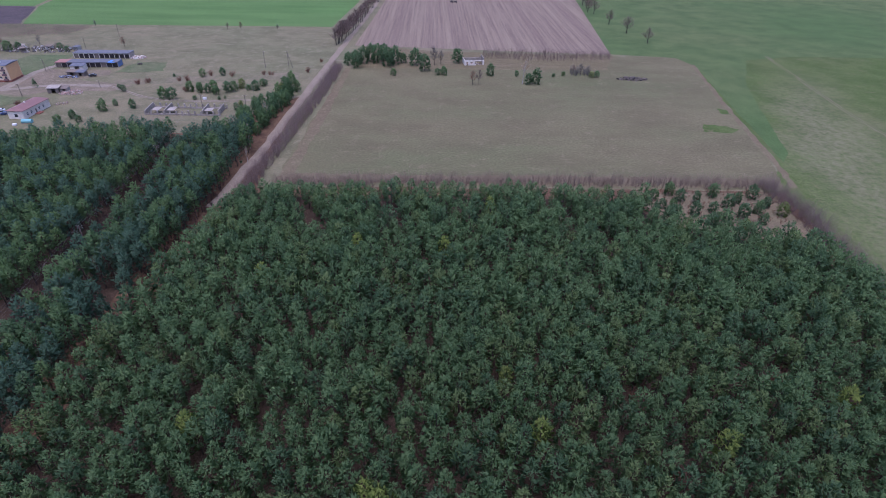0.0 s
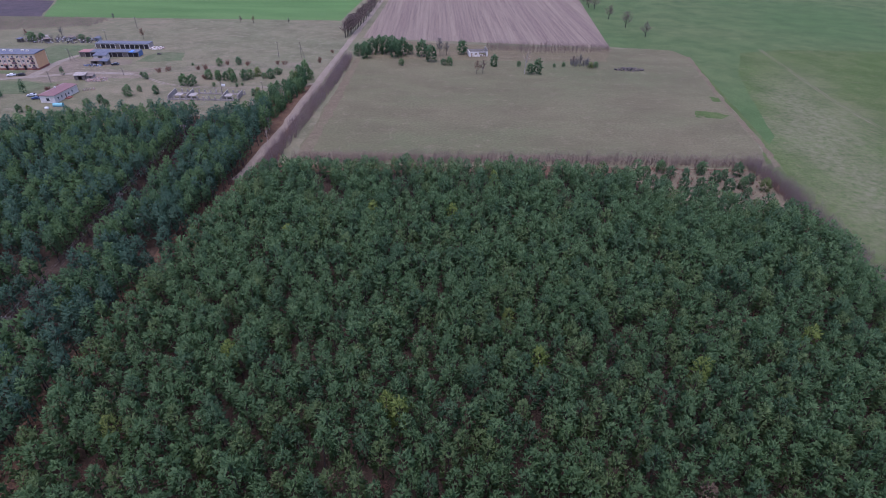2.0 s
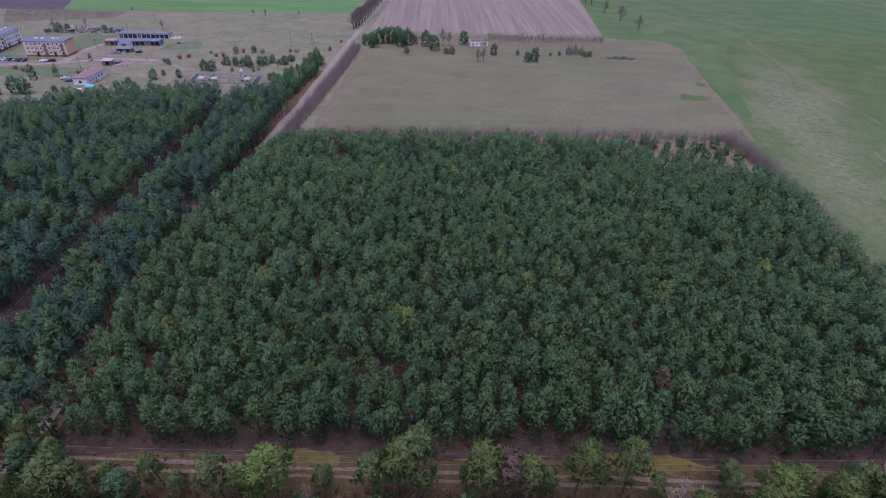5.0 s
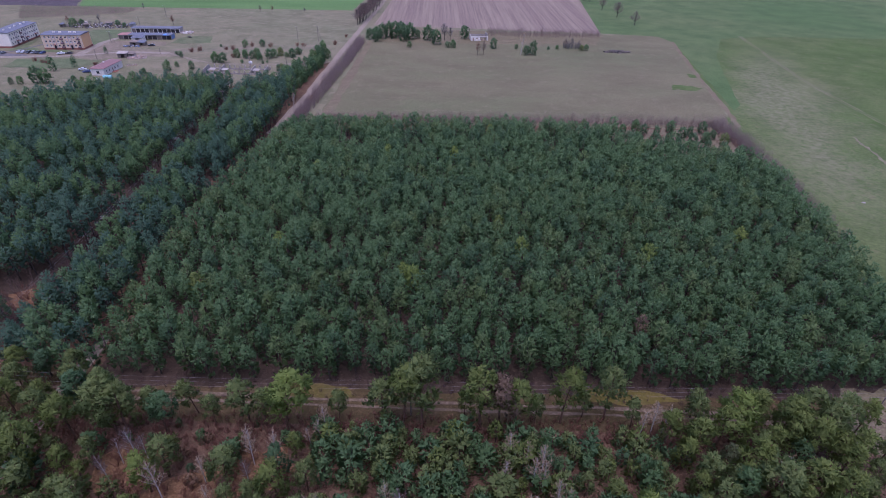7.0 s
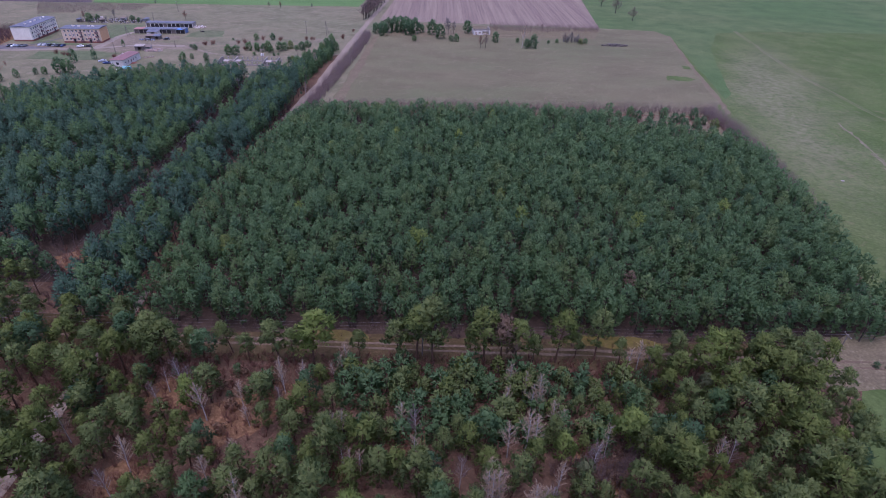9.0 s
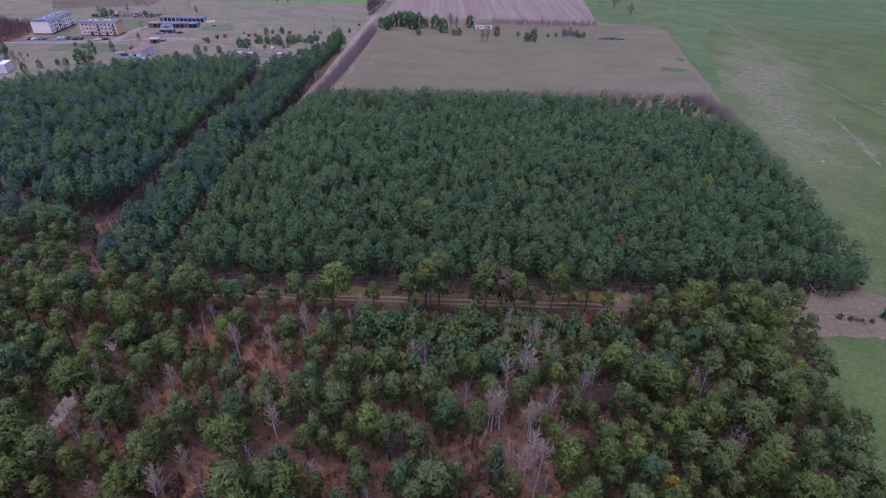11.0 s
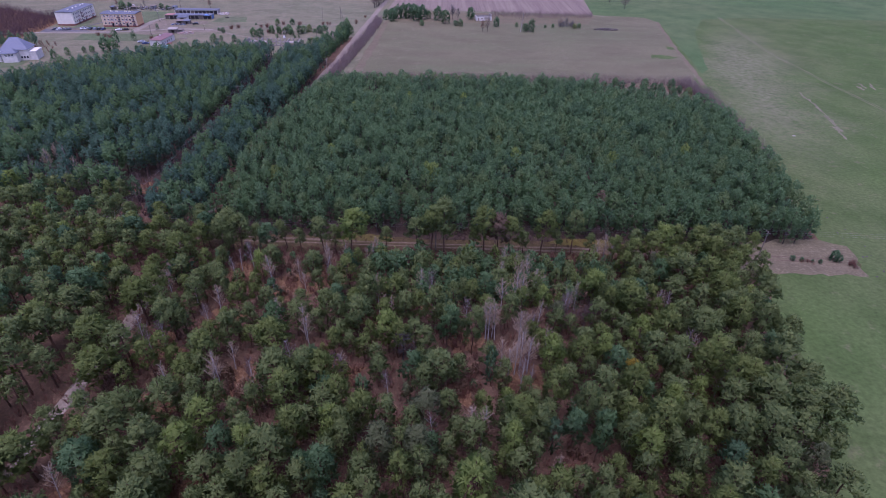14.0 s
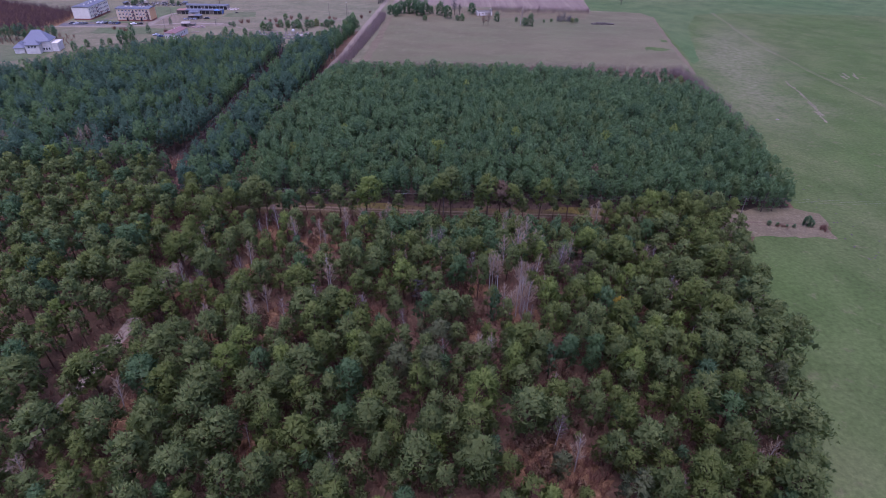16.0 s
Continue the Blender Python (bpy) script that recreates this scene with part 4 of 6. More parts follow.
    for a, b, q, count in [(28, -17, 3.5, 22), (-49, -40, 3.5, 26), (8, -77, 4, 20), (-32, -46, 2.5, 10), (38, -30, 2.5, 10), (-46, 2, 4, 14), (50, -75, 3, 12), (-57, -66, 3, 12), (19, -60, 3, 8), (-2, -38, 3, 10)]:
        for x, y in rng.normal((a, b), q, (count, 2)):
            OAKLING.plant(rng, x, y, rng.uniform(0.5, 1.1))
    GOLDEN.plant(rng, 32.0, -42.0, 1.0)
    BARE.plant(rng, -14.7, -30.5, 0.95, tone=2, label="dead grey tree with spreading bare limbs")
    SAPLING.plant(rng, 4.4, -36.5, 2.0, tone=3, wide=0.5, label="narrow dark spruce among bare birches")
    SAPLING.plant(rng, -76.0, -1.5, 1.5, tone=3, wide=1.5, label="dark spreading spruce beside the track")
    for a, b, r in OPEN[:14]:
        for k in range(2):
            w = rng.uniform(0, 6.28)
            BIRCH.plant(rng, a + 0.5 * r * math.cos(w), b + 0.5 * r * math.sin(w), rng.uniform(0.75, 1.1))
    for x, y, s in [(-24.5, -8.6, 0.8), (-20, -17, 0.9), (15.1, -1.4, 0.9), (18.6, -6.2, 0.8), (40.7, 10, 0.95), (4.4, -21.7, 1.1), (12.1, -25, 1.2), (0.1, -52.9, 1.0), (42.9, -15.1, 0.9), (-27, 8.3, 0.7)]:
        for k in range(2):
            BIRCH.plant(rng, x + 1.6 * k, y + rng.normal() * 0.8, s * rng.uniform(0.85, 1.1), tone=1)
    for x, y, s in [(-16.2, -14.9, 0.5), (-13.5, -15.5, 0.4), (20.2, -20.7, 0.45), (21.8, -27.8, 0.6), (-0.4, -24.7, 0.4), (24.2, -27, 0.45)]:
        LIMY.plant(rng, x, y, s)
    brush("undergrowth", [(x, y, rng.uniform(0.8, 1.3)) for x, y in rng.normal((34, -12.6), (2.4, 1.8), (26, 2))], 41, TWIG_PURPLE, "leafless purple-grey bush in the wood", "undergrowth", 5.5, 2.0, 0.05, 0.025)
    west = scatter(rng, [(-200, 60), (-165, 44), (-112, 42), (-110, 60), (-150, 70), (-190, 84)], 2.6)
    brush("undergrowth", [(x, y, rng.uniform(0.6, 1.2)) for x, y in west], 38, TWIG_PURPLE, "leafless purplish thicket among western pines", "undergrowth", 5.0, 1.5, 0.05, 0.03)
    for x, y in west[::9]:
        BIRCH.plant(rng, x, y, rng.uniform(0.9, 1.25))
    brush("undergrowth", [(x, y, rng.uniform(0.8, 1.3)) for x, y in rng.normal((27, -17), (4.5, 2.5), (60, 2))], 36, TWIG_PURPLE, "leafless purplish thicket in the wood", "undergrowth", 4.5, 1.2)


def brush(name, places, seed, material, label, category, h=2.6, r=1.4, z=0.04, fine=0.03):
    """Leafless undergrowth or a hedge as one joined mesh."""
    rng = np.random.default_rng(seed)
    shapes = [shrub(rng, h, r, fine=fine) for _ in range(8)]
    lot = []
    for x, y, s in places:
        v, t = shapes[int(rng.integers(8))]
        w = rng.uniform(0, 6.28)
        turn = np.array([[math.cos(w), -math.sin(w), 0], [math.sin(w), math.cos(w), 0], [0, 0, 1]])
        lot.append((v @ turn.T * s + (x, y, z), t))
    v, t = joined(lot)
    return tagged(new(name, np_mesh(name, v, t, [material])), label, category, kind="stuff")


def plant_hedges():
    rng = np.random.default_rng(24)

    def row(pts, wide, step):
        out = []
        for (x0, y0), (x1, y1) in zip(pts, pts[1:]):
            d = math.hypot(x1 - x0, y1 - y0)
            for s in np.arange(0, d, step):
                w = rng.uniform(-wide, wide)
                f = s / d
                out.append((x0 + (x1 - x0) * f + w * (y1 - y0) / d, y0 + (y1 - y0) * f - w * (x1 - x0) / d, rng.uniform(0.5, 1.15)))
        return out

    brush("hedge", row([(-69, 175), (-66, 220), (-60.5, 285), (-57.5, 345)], 3.0, 0.14), 31, TWIG_PINK, "dense bare purplish hedge beside the sandy track", "hedge", 6.2, 1.4, 0.05, 0.02)
    brush("hedge", row([(-60, 186), (0, 188), (60, 189), (128, 188)], 2.6, 0.2), 32, TWIG_TAN, "bare pale tan hedge along the meadow", "hedge", 5.5, 1.4, 0.05, 0.018)
    brush("hedge", row([(128, 189), (131, 165), (128, 130), (124, 100), (121, 80)], 4.0, 0.1), 33, TWIG_PINK, "bare purplish hedge along the pasture", "hedge", 6.5, 1.5, 0.05, 0.018)


for k, (x, y, ln) in enumerate([(174, 118, 16), (177.5, 130, 22), (181, 142, 20), (184.5, 158, 18), (187, 172, 12), (229, 188, 7), (233, 193, 9), (237, 190, 8), (240, 196, 6)]):
    area_sheet("dry_streak", [(x - 0.7, y - ln / 2), (x + 0.6, y - ln / 2 + 1), (x + 0.9 + 0.18 * ln, y + ln / 2), (x - 0.3 + 0.18 * ln, y + ln / 2 + 1)], 0.052 + 0.004 * (k % 2), DRY, "dry pale streak on the pasture", "bare ground", 0.8, 1.6, 130 + k)

plant_plantation()
plant_west()
plant_south()
plant_hedges()


# ---- the settlement: ground ----
area_sheet("yard_earth", [(-300, 286), (-232, 288), (-215, 282), (-200, 291), (-170, 294), (-165, 303), (-200, 312), (-186, 322), (-190, 332), (-226, 332), (-232, 345), (-238, 330), (-240, 300), (-262, 298), (-300, 299)], 0.05, TOWN_EARTH, "trodden pale earth of the yards", "yard", 1.2, 5, 41)
area_sheet("thicket_floor", [(-330, 252), (-291, 260), (-292, 292), (-299, 332), (-390, 374), (-520, 390), (-520, 270)], 0.06, LEAVES, "reddish leaf litter under the bare wood", "forest floor", 1.5, 6, 58)
area_sheet("parking_lot", [(-290, 283), (-262, 284), (-256, 290), (-270, 292), (-292, 293)], 0.10, ASPHALT, "grey paved parking area", "parking", 0.5, 4, 42)
area_sheet("lawn", [(-256, 262), (-214, 262), (-206, 280), (-232, 284), (-258, 279)], 0.09, LAWN, "green lawn beside the road", "lawn", 1.5, 5, 43)
area_sheet("lawn", [(-275, 297), (-238, 297), (-236, 302), (-258, 302.5), (-272, 312), (-276, 330), (-277, 300)], 0.11, LAWN, "green lawn before the apartment blocks", "lawn", 0.5, 4, 44)
area_sheet("lawn", [(-229, 318), (-226, 345), (-230, 365), (-255, 362), (-262, 330)], 0.09, LAWN, "green lawn behind the apartment block", "lawn", 1.2, 5, 45)
area_sheet("lawn", [(-186, 326), (-160, 332), (-165, 350), (-184, 352)], 0.09, LAWN, "green grass beside the garages", "lawn", 2.0, 5, 46)
area_sheet("lawn", [(-300, 180), (-262, 188), (-250, 200), (-252, 222), (-300, 225)], 0.09, LAWN, "green lawn round the villa", "lawn", 1.0, 5, 47)
area_sheet("yard_earth", [(-150, 250), (-98, 250), (-88, 258), (-92, 272), (-150, 272)], 0.05, DRY, "dry brownish ground round the foundation ruin", "yard", 1.5, 5, 48)
area_sheet("dry_grass_belt", [(-176, 305), (-150, 308), (-95, 319), (-78, 320), (-80, 333), (-110, 330), (-160, 317), (-180, 312)], 0.05, DRY, "dry brownish grass belt", "meadow", 0.8, 6, 49)
area_sheet("meadow_strip", [(-48, 346), (40, 346), (110, 350), (124, 386), (60, 386), (0, 390), (-48, 402)], 0.05, CLEARING, "dry strip before the ploughed field", "meadow", 1.5, 6, 50)
for k, w in enumerate((-0.8, 0.8)):
    ribbon("dirt_road", [(-176, 301 + w), (-166, 296 + w), (-156, 286 + w), (-142, 279.5 + w), (-121, 278 + w), (-98, 281 + w), (-80, 285 + w), (-68, 290 + w)], 0.75, 0.11 + 0.004 * k, ROAD_EARTH, "pale wheel rut of a dirt road", "road", 0.12, 51 + k)
ribbon("dirt_road", [(-340, 268), (-290, 281), (-256, 285), (-228, 290), (-212, 301), (-195, 303), (-176, 301)], 4.6, 0.13, ROAD_EARTH, "pale dirt road through the settlement", "road", 0.4, 53)
ribbon("dirt_road", [(-229, 291), (-229.5, 325), (-228, 343), (-210, 348)], 4.5, 0.135, ROAD_EARTH, "pale dirt drive to the garages", "road", 0.5, 54)
ribbon("footpath", [(-276, 292), (-268, 304), (-262, 330), (-258, 345)], 1.6, 0.14, ASPHALT, "grey footpath to the white block", "path", 0.1, 55)

# ---- materials of buildings and vehicles ----
YELLOW_PLASTER = plain_mat("faded_yellow_plaster", (0.66, 0.50, 0.35), (0.56, 0.43, 0.31), 0.5, 0.9, 0.1, 0.1)
ORANGE_PLASTER = plain_mat("orange_insulated_wall", (0.63, 0.38, 0.19), (0.55, 0.34, 0.19), 0.5, 0.9, 0.1, 0.1)
CREAM_PLASTER = plain_mat("cream_plaster", (0.78, 0.71, 0.59), (0.68, 0.61, 0.50), 0.5, 0.9, 0.1, 0.1)
WHITE_PLASTER = plain_mat("white_plaster", (0.72, 0.67, 0.60), (0.52, 0.46, 0.41), 0.6, 0.9, 0.1, 0.1)
RED_BASE = plain_mat("red_brown_plinth", (0.27, 0.10, 0.075), (0.22, 0.10, 0.08), 1.0, 0.9, 0.1, 0.2)
ROOF_GREY = plain_mat("grey_roofing_felt", (0.10, 0.11, 0.14), (0.17, 0.17, 0.19), 0.6, 0.85, 0.2, 0.2)
ROOF_BLUE = plain_mat("blue_grey_roof_tiles", (0.13, 0.14, 0.18), (0.17, 0.18, 0.22), 1.5, 0.6, 0.3, 0.3)
ROOF_RED = plain_mat("red_brown_metal_roof", (0.19, 0.105, 0.10), (0.23, 0.125, 0.115), 0.7, 0.6, 0.3, 0.2)
ROOF_RUST = plain_mat("rusty_pink_roof_sheet", (0.33, 0.15, 0.13), (0.25, 0.16, 0.14), 0.9, 0.8, 0.2, 0.3)
BLUE_PAINT = plain_mat("faded_blue_paint", (0.10, 0.17, 0.34), (0.16, 0.20, 0.30), 0.8, 0.7, 0.2, 0.2)
BLUE_TARP = plain_mat("bright_blue_tarpaulin", (0.05, 0.18, 0.55), (0.08, 0.22, 0.55), 1.0, 0.5, 0.3, 0.3)
TEAL = plain_mat("teal_sheet", (0.16, 0.38, 0.40), (0.22, 0.42, 0.42), 1.0, 0.5, 0.3, 0.2)
CONCRETE = plain_mat("weathered_concrete", (0.37, 0.33, 0.29), (0.22, 0.19, 0.165), 0.8, 0.95, 0.1, 0.4)
OLD_WOOD = plain_mat("weathered_wood", (0.15, 0.12, 0.10), (0.22, 0.19, 0.165), 1.5, 0.95, 0.1, 0.5, stretch=(4, 4, 0.5))
# near-black: shade of open garage bays as colour, also dark doors and scrap
NEAR_BLACK = plain_mat("near_black_door_and_bay_shade", (0.028, 0.026, 0.03), (0.06, 0.05, 0.045), 0.6, 0.7, 0.2, 0.2)
METAL = plain_mat("galvanised_metal", (0.45, 0.46, 0.47), (0.33, 0.33, 0.34), 1.2, 0.5, 0.4, 0.1, 0.6)
FRAME_WHITE = plain_mat("white_window_frame", (0.75, 0.74, 0.72), (0.68, 0.66, 0.64), 2.0, 0.5, 0.3, 0.0)
RUBBLE = plain_mat("brick_rubble", (0.34, 0.19, 0.15), (0.42, 0.36, 0.33), 1.3, 0.95, 0.1, 0.5)
RUBBER = plain_mat("black_rubber", (0.02, 0.02, 0.02), (0.03, 0.03, 0.03), 5.0, 0.85, 0.2, 0.1)
WIRE_MAT = plain_mat("aluminium_wire", (0.20, 0.185, 0.185), (0.25, 0.235, 0.235), 1.0, 0.5, 0.4, 0.0, 0.3)


def glass_mat():
    m, n, l, b = node_mat("window_glass", 0.08, 0.5)
    b.inputs["Base Color"].default_value = (0.025, 0.03, 0.038, 1)
    return m


GLASS = glass_mat()
CAR_PAINTS = {}


def car_paint(name, rgb):
    if name not in CAR_PAINTS:
        m, n, l, b = node_mat(name + "_car_paint", 0.3, 0.5, 0.1)
        c = mixed(n, l, noise_fac(n, l, coords(n, l), 3.0, 4), rgb, tuple(0.85 * q for q in rgb))
        l.new(c, b.inputs["Base Color"])
        b.inputs["Coat Weight"].default_value = 0.4
        CAR_PAINTS[name] = m
    return CAR_PAINTS[name]


def opening_wall(length, height, thick, holes):
    """A wall along x with rectangular openings (x0, z0, x1, z1) through it."""
    xs = sorted({0.0, length, *(q for hole in holes for q in (hole[0], hole[2]))})
    zs = sorted({0.0, height, *(q for hole in holes for q in (hole[1], hole[3]))})
    bm = bmesh.new()
    for a, b in zip(xs, xs[1:]):
        run = None
        for c, d in zip(zs, zs[1:]):
            mx, mz = (a + b) / 2, (c + d) / 2
            solid = not any(h[0] < mx < h[2] and h[1] < mz < h[3] for h in holes)
            if solid:
                run = (run[0], d) if run else (c, d)
            if run and (not solid or d == zs[-1]):
                box(bm, a, 0, run[0], b, thick, run[1])
                run = None
    bmesh.ops.remove_doubles(bm, verts=bm.verts[:], dist=0.0005)
    return bm


def block_windows(parent, holes, thick, y=0.0):
    """A frame and a pane in every opening of a wall along x whose outer face lies at y."""
    for x0, z0, x1, z1 in holes:
        bm = bmesh.new()
        f = 0.09
        for q in ((x0, z0, x1, z0 + f), (x0, z1 - f, x1, z1), (x0, z0 + f, x0 + f, z1 - f), (x1 - f, z0 + f, x1, z1 - f), ((x0 + x1) / 2 - 0.04, z0 + f, (x0 + x1) / 2 + 0.04, z1 - f)):
            box(bm, q[0], y + 0.10, q[1], q[2], y + 0.19, q[3])
        win = part("window", bm, FRAME_WHITE, parent)
        pane = part("pane", boxed(x0 + f, y + 0.13, z0 + f, x1 - f, y + 0.15, z1 - f), GLASS, win)
        part("sill", boxed(x0 - 0.05, y - 0.08, z0 - 0.06, x1 + 0.05, y + 0.1, z0), METAL, win)


def apartment_block(m, length, width, height, bays, wall, end_wall, label, chimneys, stairs, loggias=()):
    """A three-storey block: plinth, plastered walls with real openings, stairwell strips and a low roof."""
    ob = thing("apartment_block", m, label, "apartment block")
    part("plinth", boxed(-0.06, -0.06, 0, length + 0.06, width + 0.06, 0.95), RED_BASE, ob, "red-brown plinth")
    storey = (height - 1.3) / 3
    step = (length - 1.6) / bays
    front, back, dark = [], [], []
    for s in range(3):
        z0 = 0.95 + s * storey + 0.85
        for b in range(bays):
            cx = 0.8 + step * (b + 0.5)
            w = 0.55 if b in stairs else 0.62
            front.append((round(cx - w, 3), round(z0 - (0.35 if b in loggias else 0), 3), round(cx + w, 3), round(z0 + 1.25, 3)))
            back.append((round(cx - 0.6, 3), round(z0, 3), round(cx + 0.6, 3), round(z0 + 1.25, 3)))
    hz = height - 0.95
    for name, holes, mm in (("front_wall", front, Matrix.Translation((0, 0, 0.95))), ("back_wall", back, Matrix.Translation((0, width - 0.35, 0.95)))):
        wl = part(name, opening_wall(length, hz, 0.35, [(a, b - 0.95, c, d - 0.95) for a, b, c, d in holes]), wall, ob)
        wl.matrix_basis = mm
    block_windows(ob, front, 0.35)
    block_windows(ob, back, 0.35, width - 0.35)
    for x in (0.0, length - 0.35):
        part("end_wall", boxed(x + 0.003, 0.35, 0.95, x + 0.347, width - 0.35, height), end_wall, ob, "windowless end wall")
    part("floor_slab", boxed(0.35, 0.35, 0.96, length - 0.35, width - 0.35, 1.1), CONCRETE, ob)
    for s in (1, 2):
        part("floor_slab", boxed(0.35, 0.35, 0.95 + s * storey, length - 0.35, width - 0.35, 1.1 + s * storey), CONCRETE, ob)
    for b in stairs:
        cx = 0.8 + step * (b + 0.5)
        for q in (-1.0, 1.0):
            part("stairwell_strip", boxed(cx + q - 0.22, -0.07, 0.95, cx + q + 0.22, -0.003, height - 0.2), plain_mat_cache("stair"), ob, "grey-lilac painted strip")
        part("entrance_canopy", boxed(cx - 1.2, -1.1, 2.9, cx + 1.2, -0.01, 3.05, bevel=0.02), RED_BASE, ob, "reddish entrance canopy")
        part("door", boxed(cx - 0.6, -0.09, 0.1, cx + 0.6, -0.065, 2.2), NEAR_BLACK, ob, "dark entrance door")
    for b in loggias:
        cx = 0.8 + step * (b + 0.5)
        for s in range(3):
            part("balcony", boxed(cx - 1.0, -0.9, 0.95 + s * storey + 0.05, cx + 1.0, -0.01, 0.95 + s * storey + 0.95, bevel=0.02), plain_mat_cache("balcony"), ob, "small dark balcony")
    bm = bmesh.new()
    o = 0.35
    lo, hi = height + 0.004, height + 0.5
    v = [bm.verts.new(p) for p in ((-o, -o, lo), (length + o, -o, lo), (length + o, width + o, lo), (-o, width + o, lo), (-o, -o, lo + 0.2), (length + o, -o, lo + 0.2), (length + o, width + o, lo + 0.2), (-o, width + o, lo + 0.2), (-o, width / 2, hi + 0.25), (length + o, width / 2, hi + 0.25))]
    for q in ((3, 2, 1, 0), (0, 1, 5, 4), (1, 2, 6, 9, 5), (2, 3, 7, 6), (3, 0, 4, 8, 7), (4, 5, 9, 8), (8, 9, 6, 7)):
        bm.faces.new([v[i] for i in q])
    roof = part("roof", bm, ROOF_GREY, ob, "dark grey low roof")
    for x, y in chimneys:
        c = part("chimney", boxed(x - 0.8, y - 0.35, height + 0.3, x + 0.8, y + 0.35, height + 1.35, bevel=0.03), WHITE_PLASTER, roof, "pale chimney stack")
    return ob


_cache = {}


def plain_mat_cache(kind):
    if kind not in _cache:
        rgb = {"stair": ((0.42, 0.34, 0.36), (0.36, 0.30, 0.32)), "balcony": ((0.20, 0.12, 0.12), (0.16, 0.11, 0.12))}[kind]
        _cache[kind] = plain_mat(kind + "_paint", *rgb, 1.0, 0.8, 0.2, 0.1)
    return _cache[kind]


apartment_block(pose(-256.2, 304.2, 0.05, 0, 0, 3.3), 24.4, 11.6, 8.8, 9, YELLOW_PLASTER, ORANGE_PLASTER, "yellow three-storey apartment block with dark grey roof", [(6, 5), (10, 4.5), (16, 5), (19, 4.5)], (2, 6), (4, 8))
apartment_block(pose(-278.0, 306.0, 0.05, 0, 0, 94.5), 34.0, 12.0, 8.9, 12, CREAM_PLASTER, CREAM_PLASTER, "cream three-storey apartment block with dark grey roof", [(6, 5), (12, 4.5), (18, 5), (24, 4.5), (29, 5)], (2, 6, 10), (4,))


def bungalow(m):
    """A white house with a low red-brown roof, its long side with windows and a door."""
    ob = thing("house", m, "white single-storey house with red-brown metal roof", "house")
    L, W, H = 18.8, 7.4, 3.9
    holes = [(2.2, 1.1, 3.4, 2.4), (5.0, 1.1, 6.2, 2.4), (8.2, 0.1, 9.3, 2.3), (10.6, 1.1, 11.8, 2.4), (13.6, 1.1, 14.8, 2.4)]
    part("front_wall", opening_wall(L, H, 0.35, holes), WHITE_PLASTER, ob)
    block_windows(ob, [h for h in holes if h[1] > 0.5], 0.35)
    part("door", boxed(8.2, 0.12, 0.1, 9.3, 0.18, 2.3), OLD_WOOD, ob, "brown wooden door")
    side_holes = [(3.0, 1.0, 4.6, 2.4)]
    side = part("end_wall", opening_wall(W - 0.35, H, 0.35, side_holes), WHITE_PLASTER, ob)
    side.matrix_basis = pose(0, W, 0, 0, 0, -90)
    part("pane", boxed(0.12, W - 4.6, 1.0, 0.16, W - 3.0, 2.4), GLASS, ob)
    part("end_wall", boxed(L - 0.35, 0.353, 0, L, W - 0.353, H), WHITE_PLASTER, ob)
    part("back_wall", boxed(0.353, W - 0.35, 0, L - 0.353, W, H), WHITE_PLASTER, ob)
    bm = bmesh.new()
    o = 0.45
    v = [bm.verts.new(p) for p in ((-o, -o, H + 0.01), (L + o, -o, H + 0.01), (L + o, W + o, H + 0.01), (-o, W + o, H + 0.01), (2.5, W / 2, H + 1.35), (L - 2.5, W / 2, H + 1.35), (-o, -o, H - 0.14), (L + o, -o, H - 0.14), (L + o, W + o, H - 0.14), (-o, W + o, H - 0.14))]
    for q in ((0, 1, 5, 4), (1, 2, 5), (2, 3, 4, 5), (3, 0, 4), (6, 7, 1, 0), (7, 8, 2, 1), (8, 9, 3, 2), (9, 6, 0, 3), (9, 8, 7, 6)):
        bm.faces.new([v[i] for i in q])
    roof = part("roof", bm, ROOF_RED, ob, "red-brown sheet-metal roof")
    part("chimney", boxed(7.5, W / 2 - 0.3, H + 0.9, 8.2, W / 2 + 0.3, H + 2.0, bevel=0.03), WHITE_PLASTER, roof)
    part("porch", boxed(7.0, -2.2, 0, 10.4, -0.01, 0.35, bevel=0.03), RED_BASE, ob, "red-brown porch step")
    return ob


bungalow(pose(-190.2, 249.4, 0.05, 0, 0, 87) @ Matrix.Translation((0, 0, 0)))


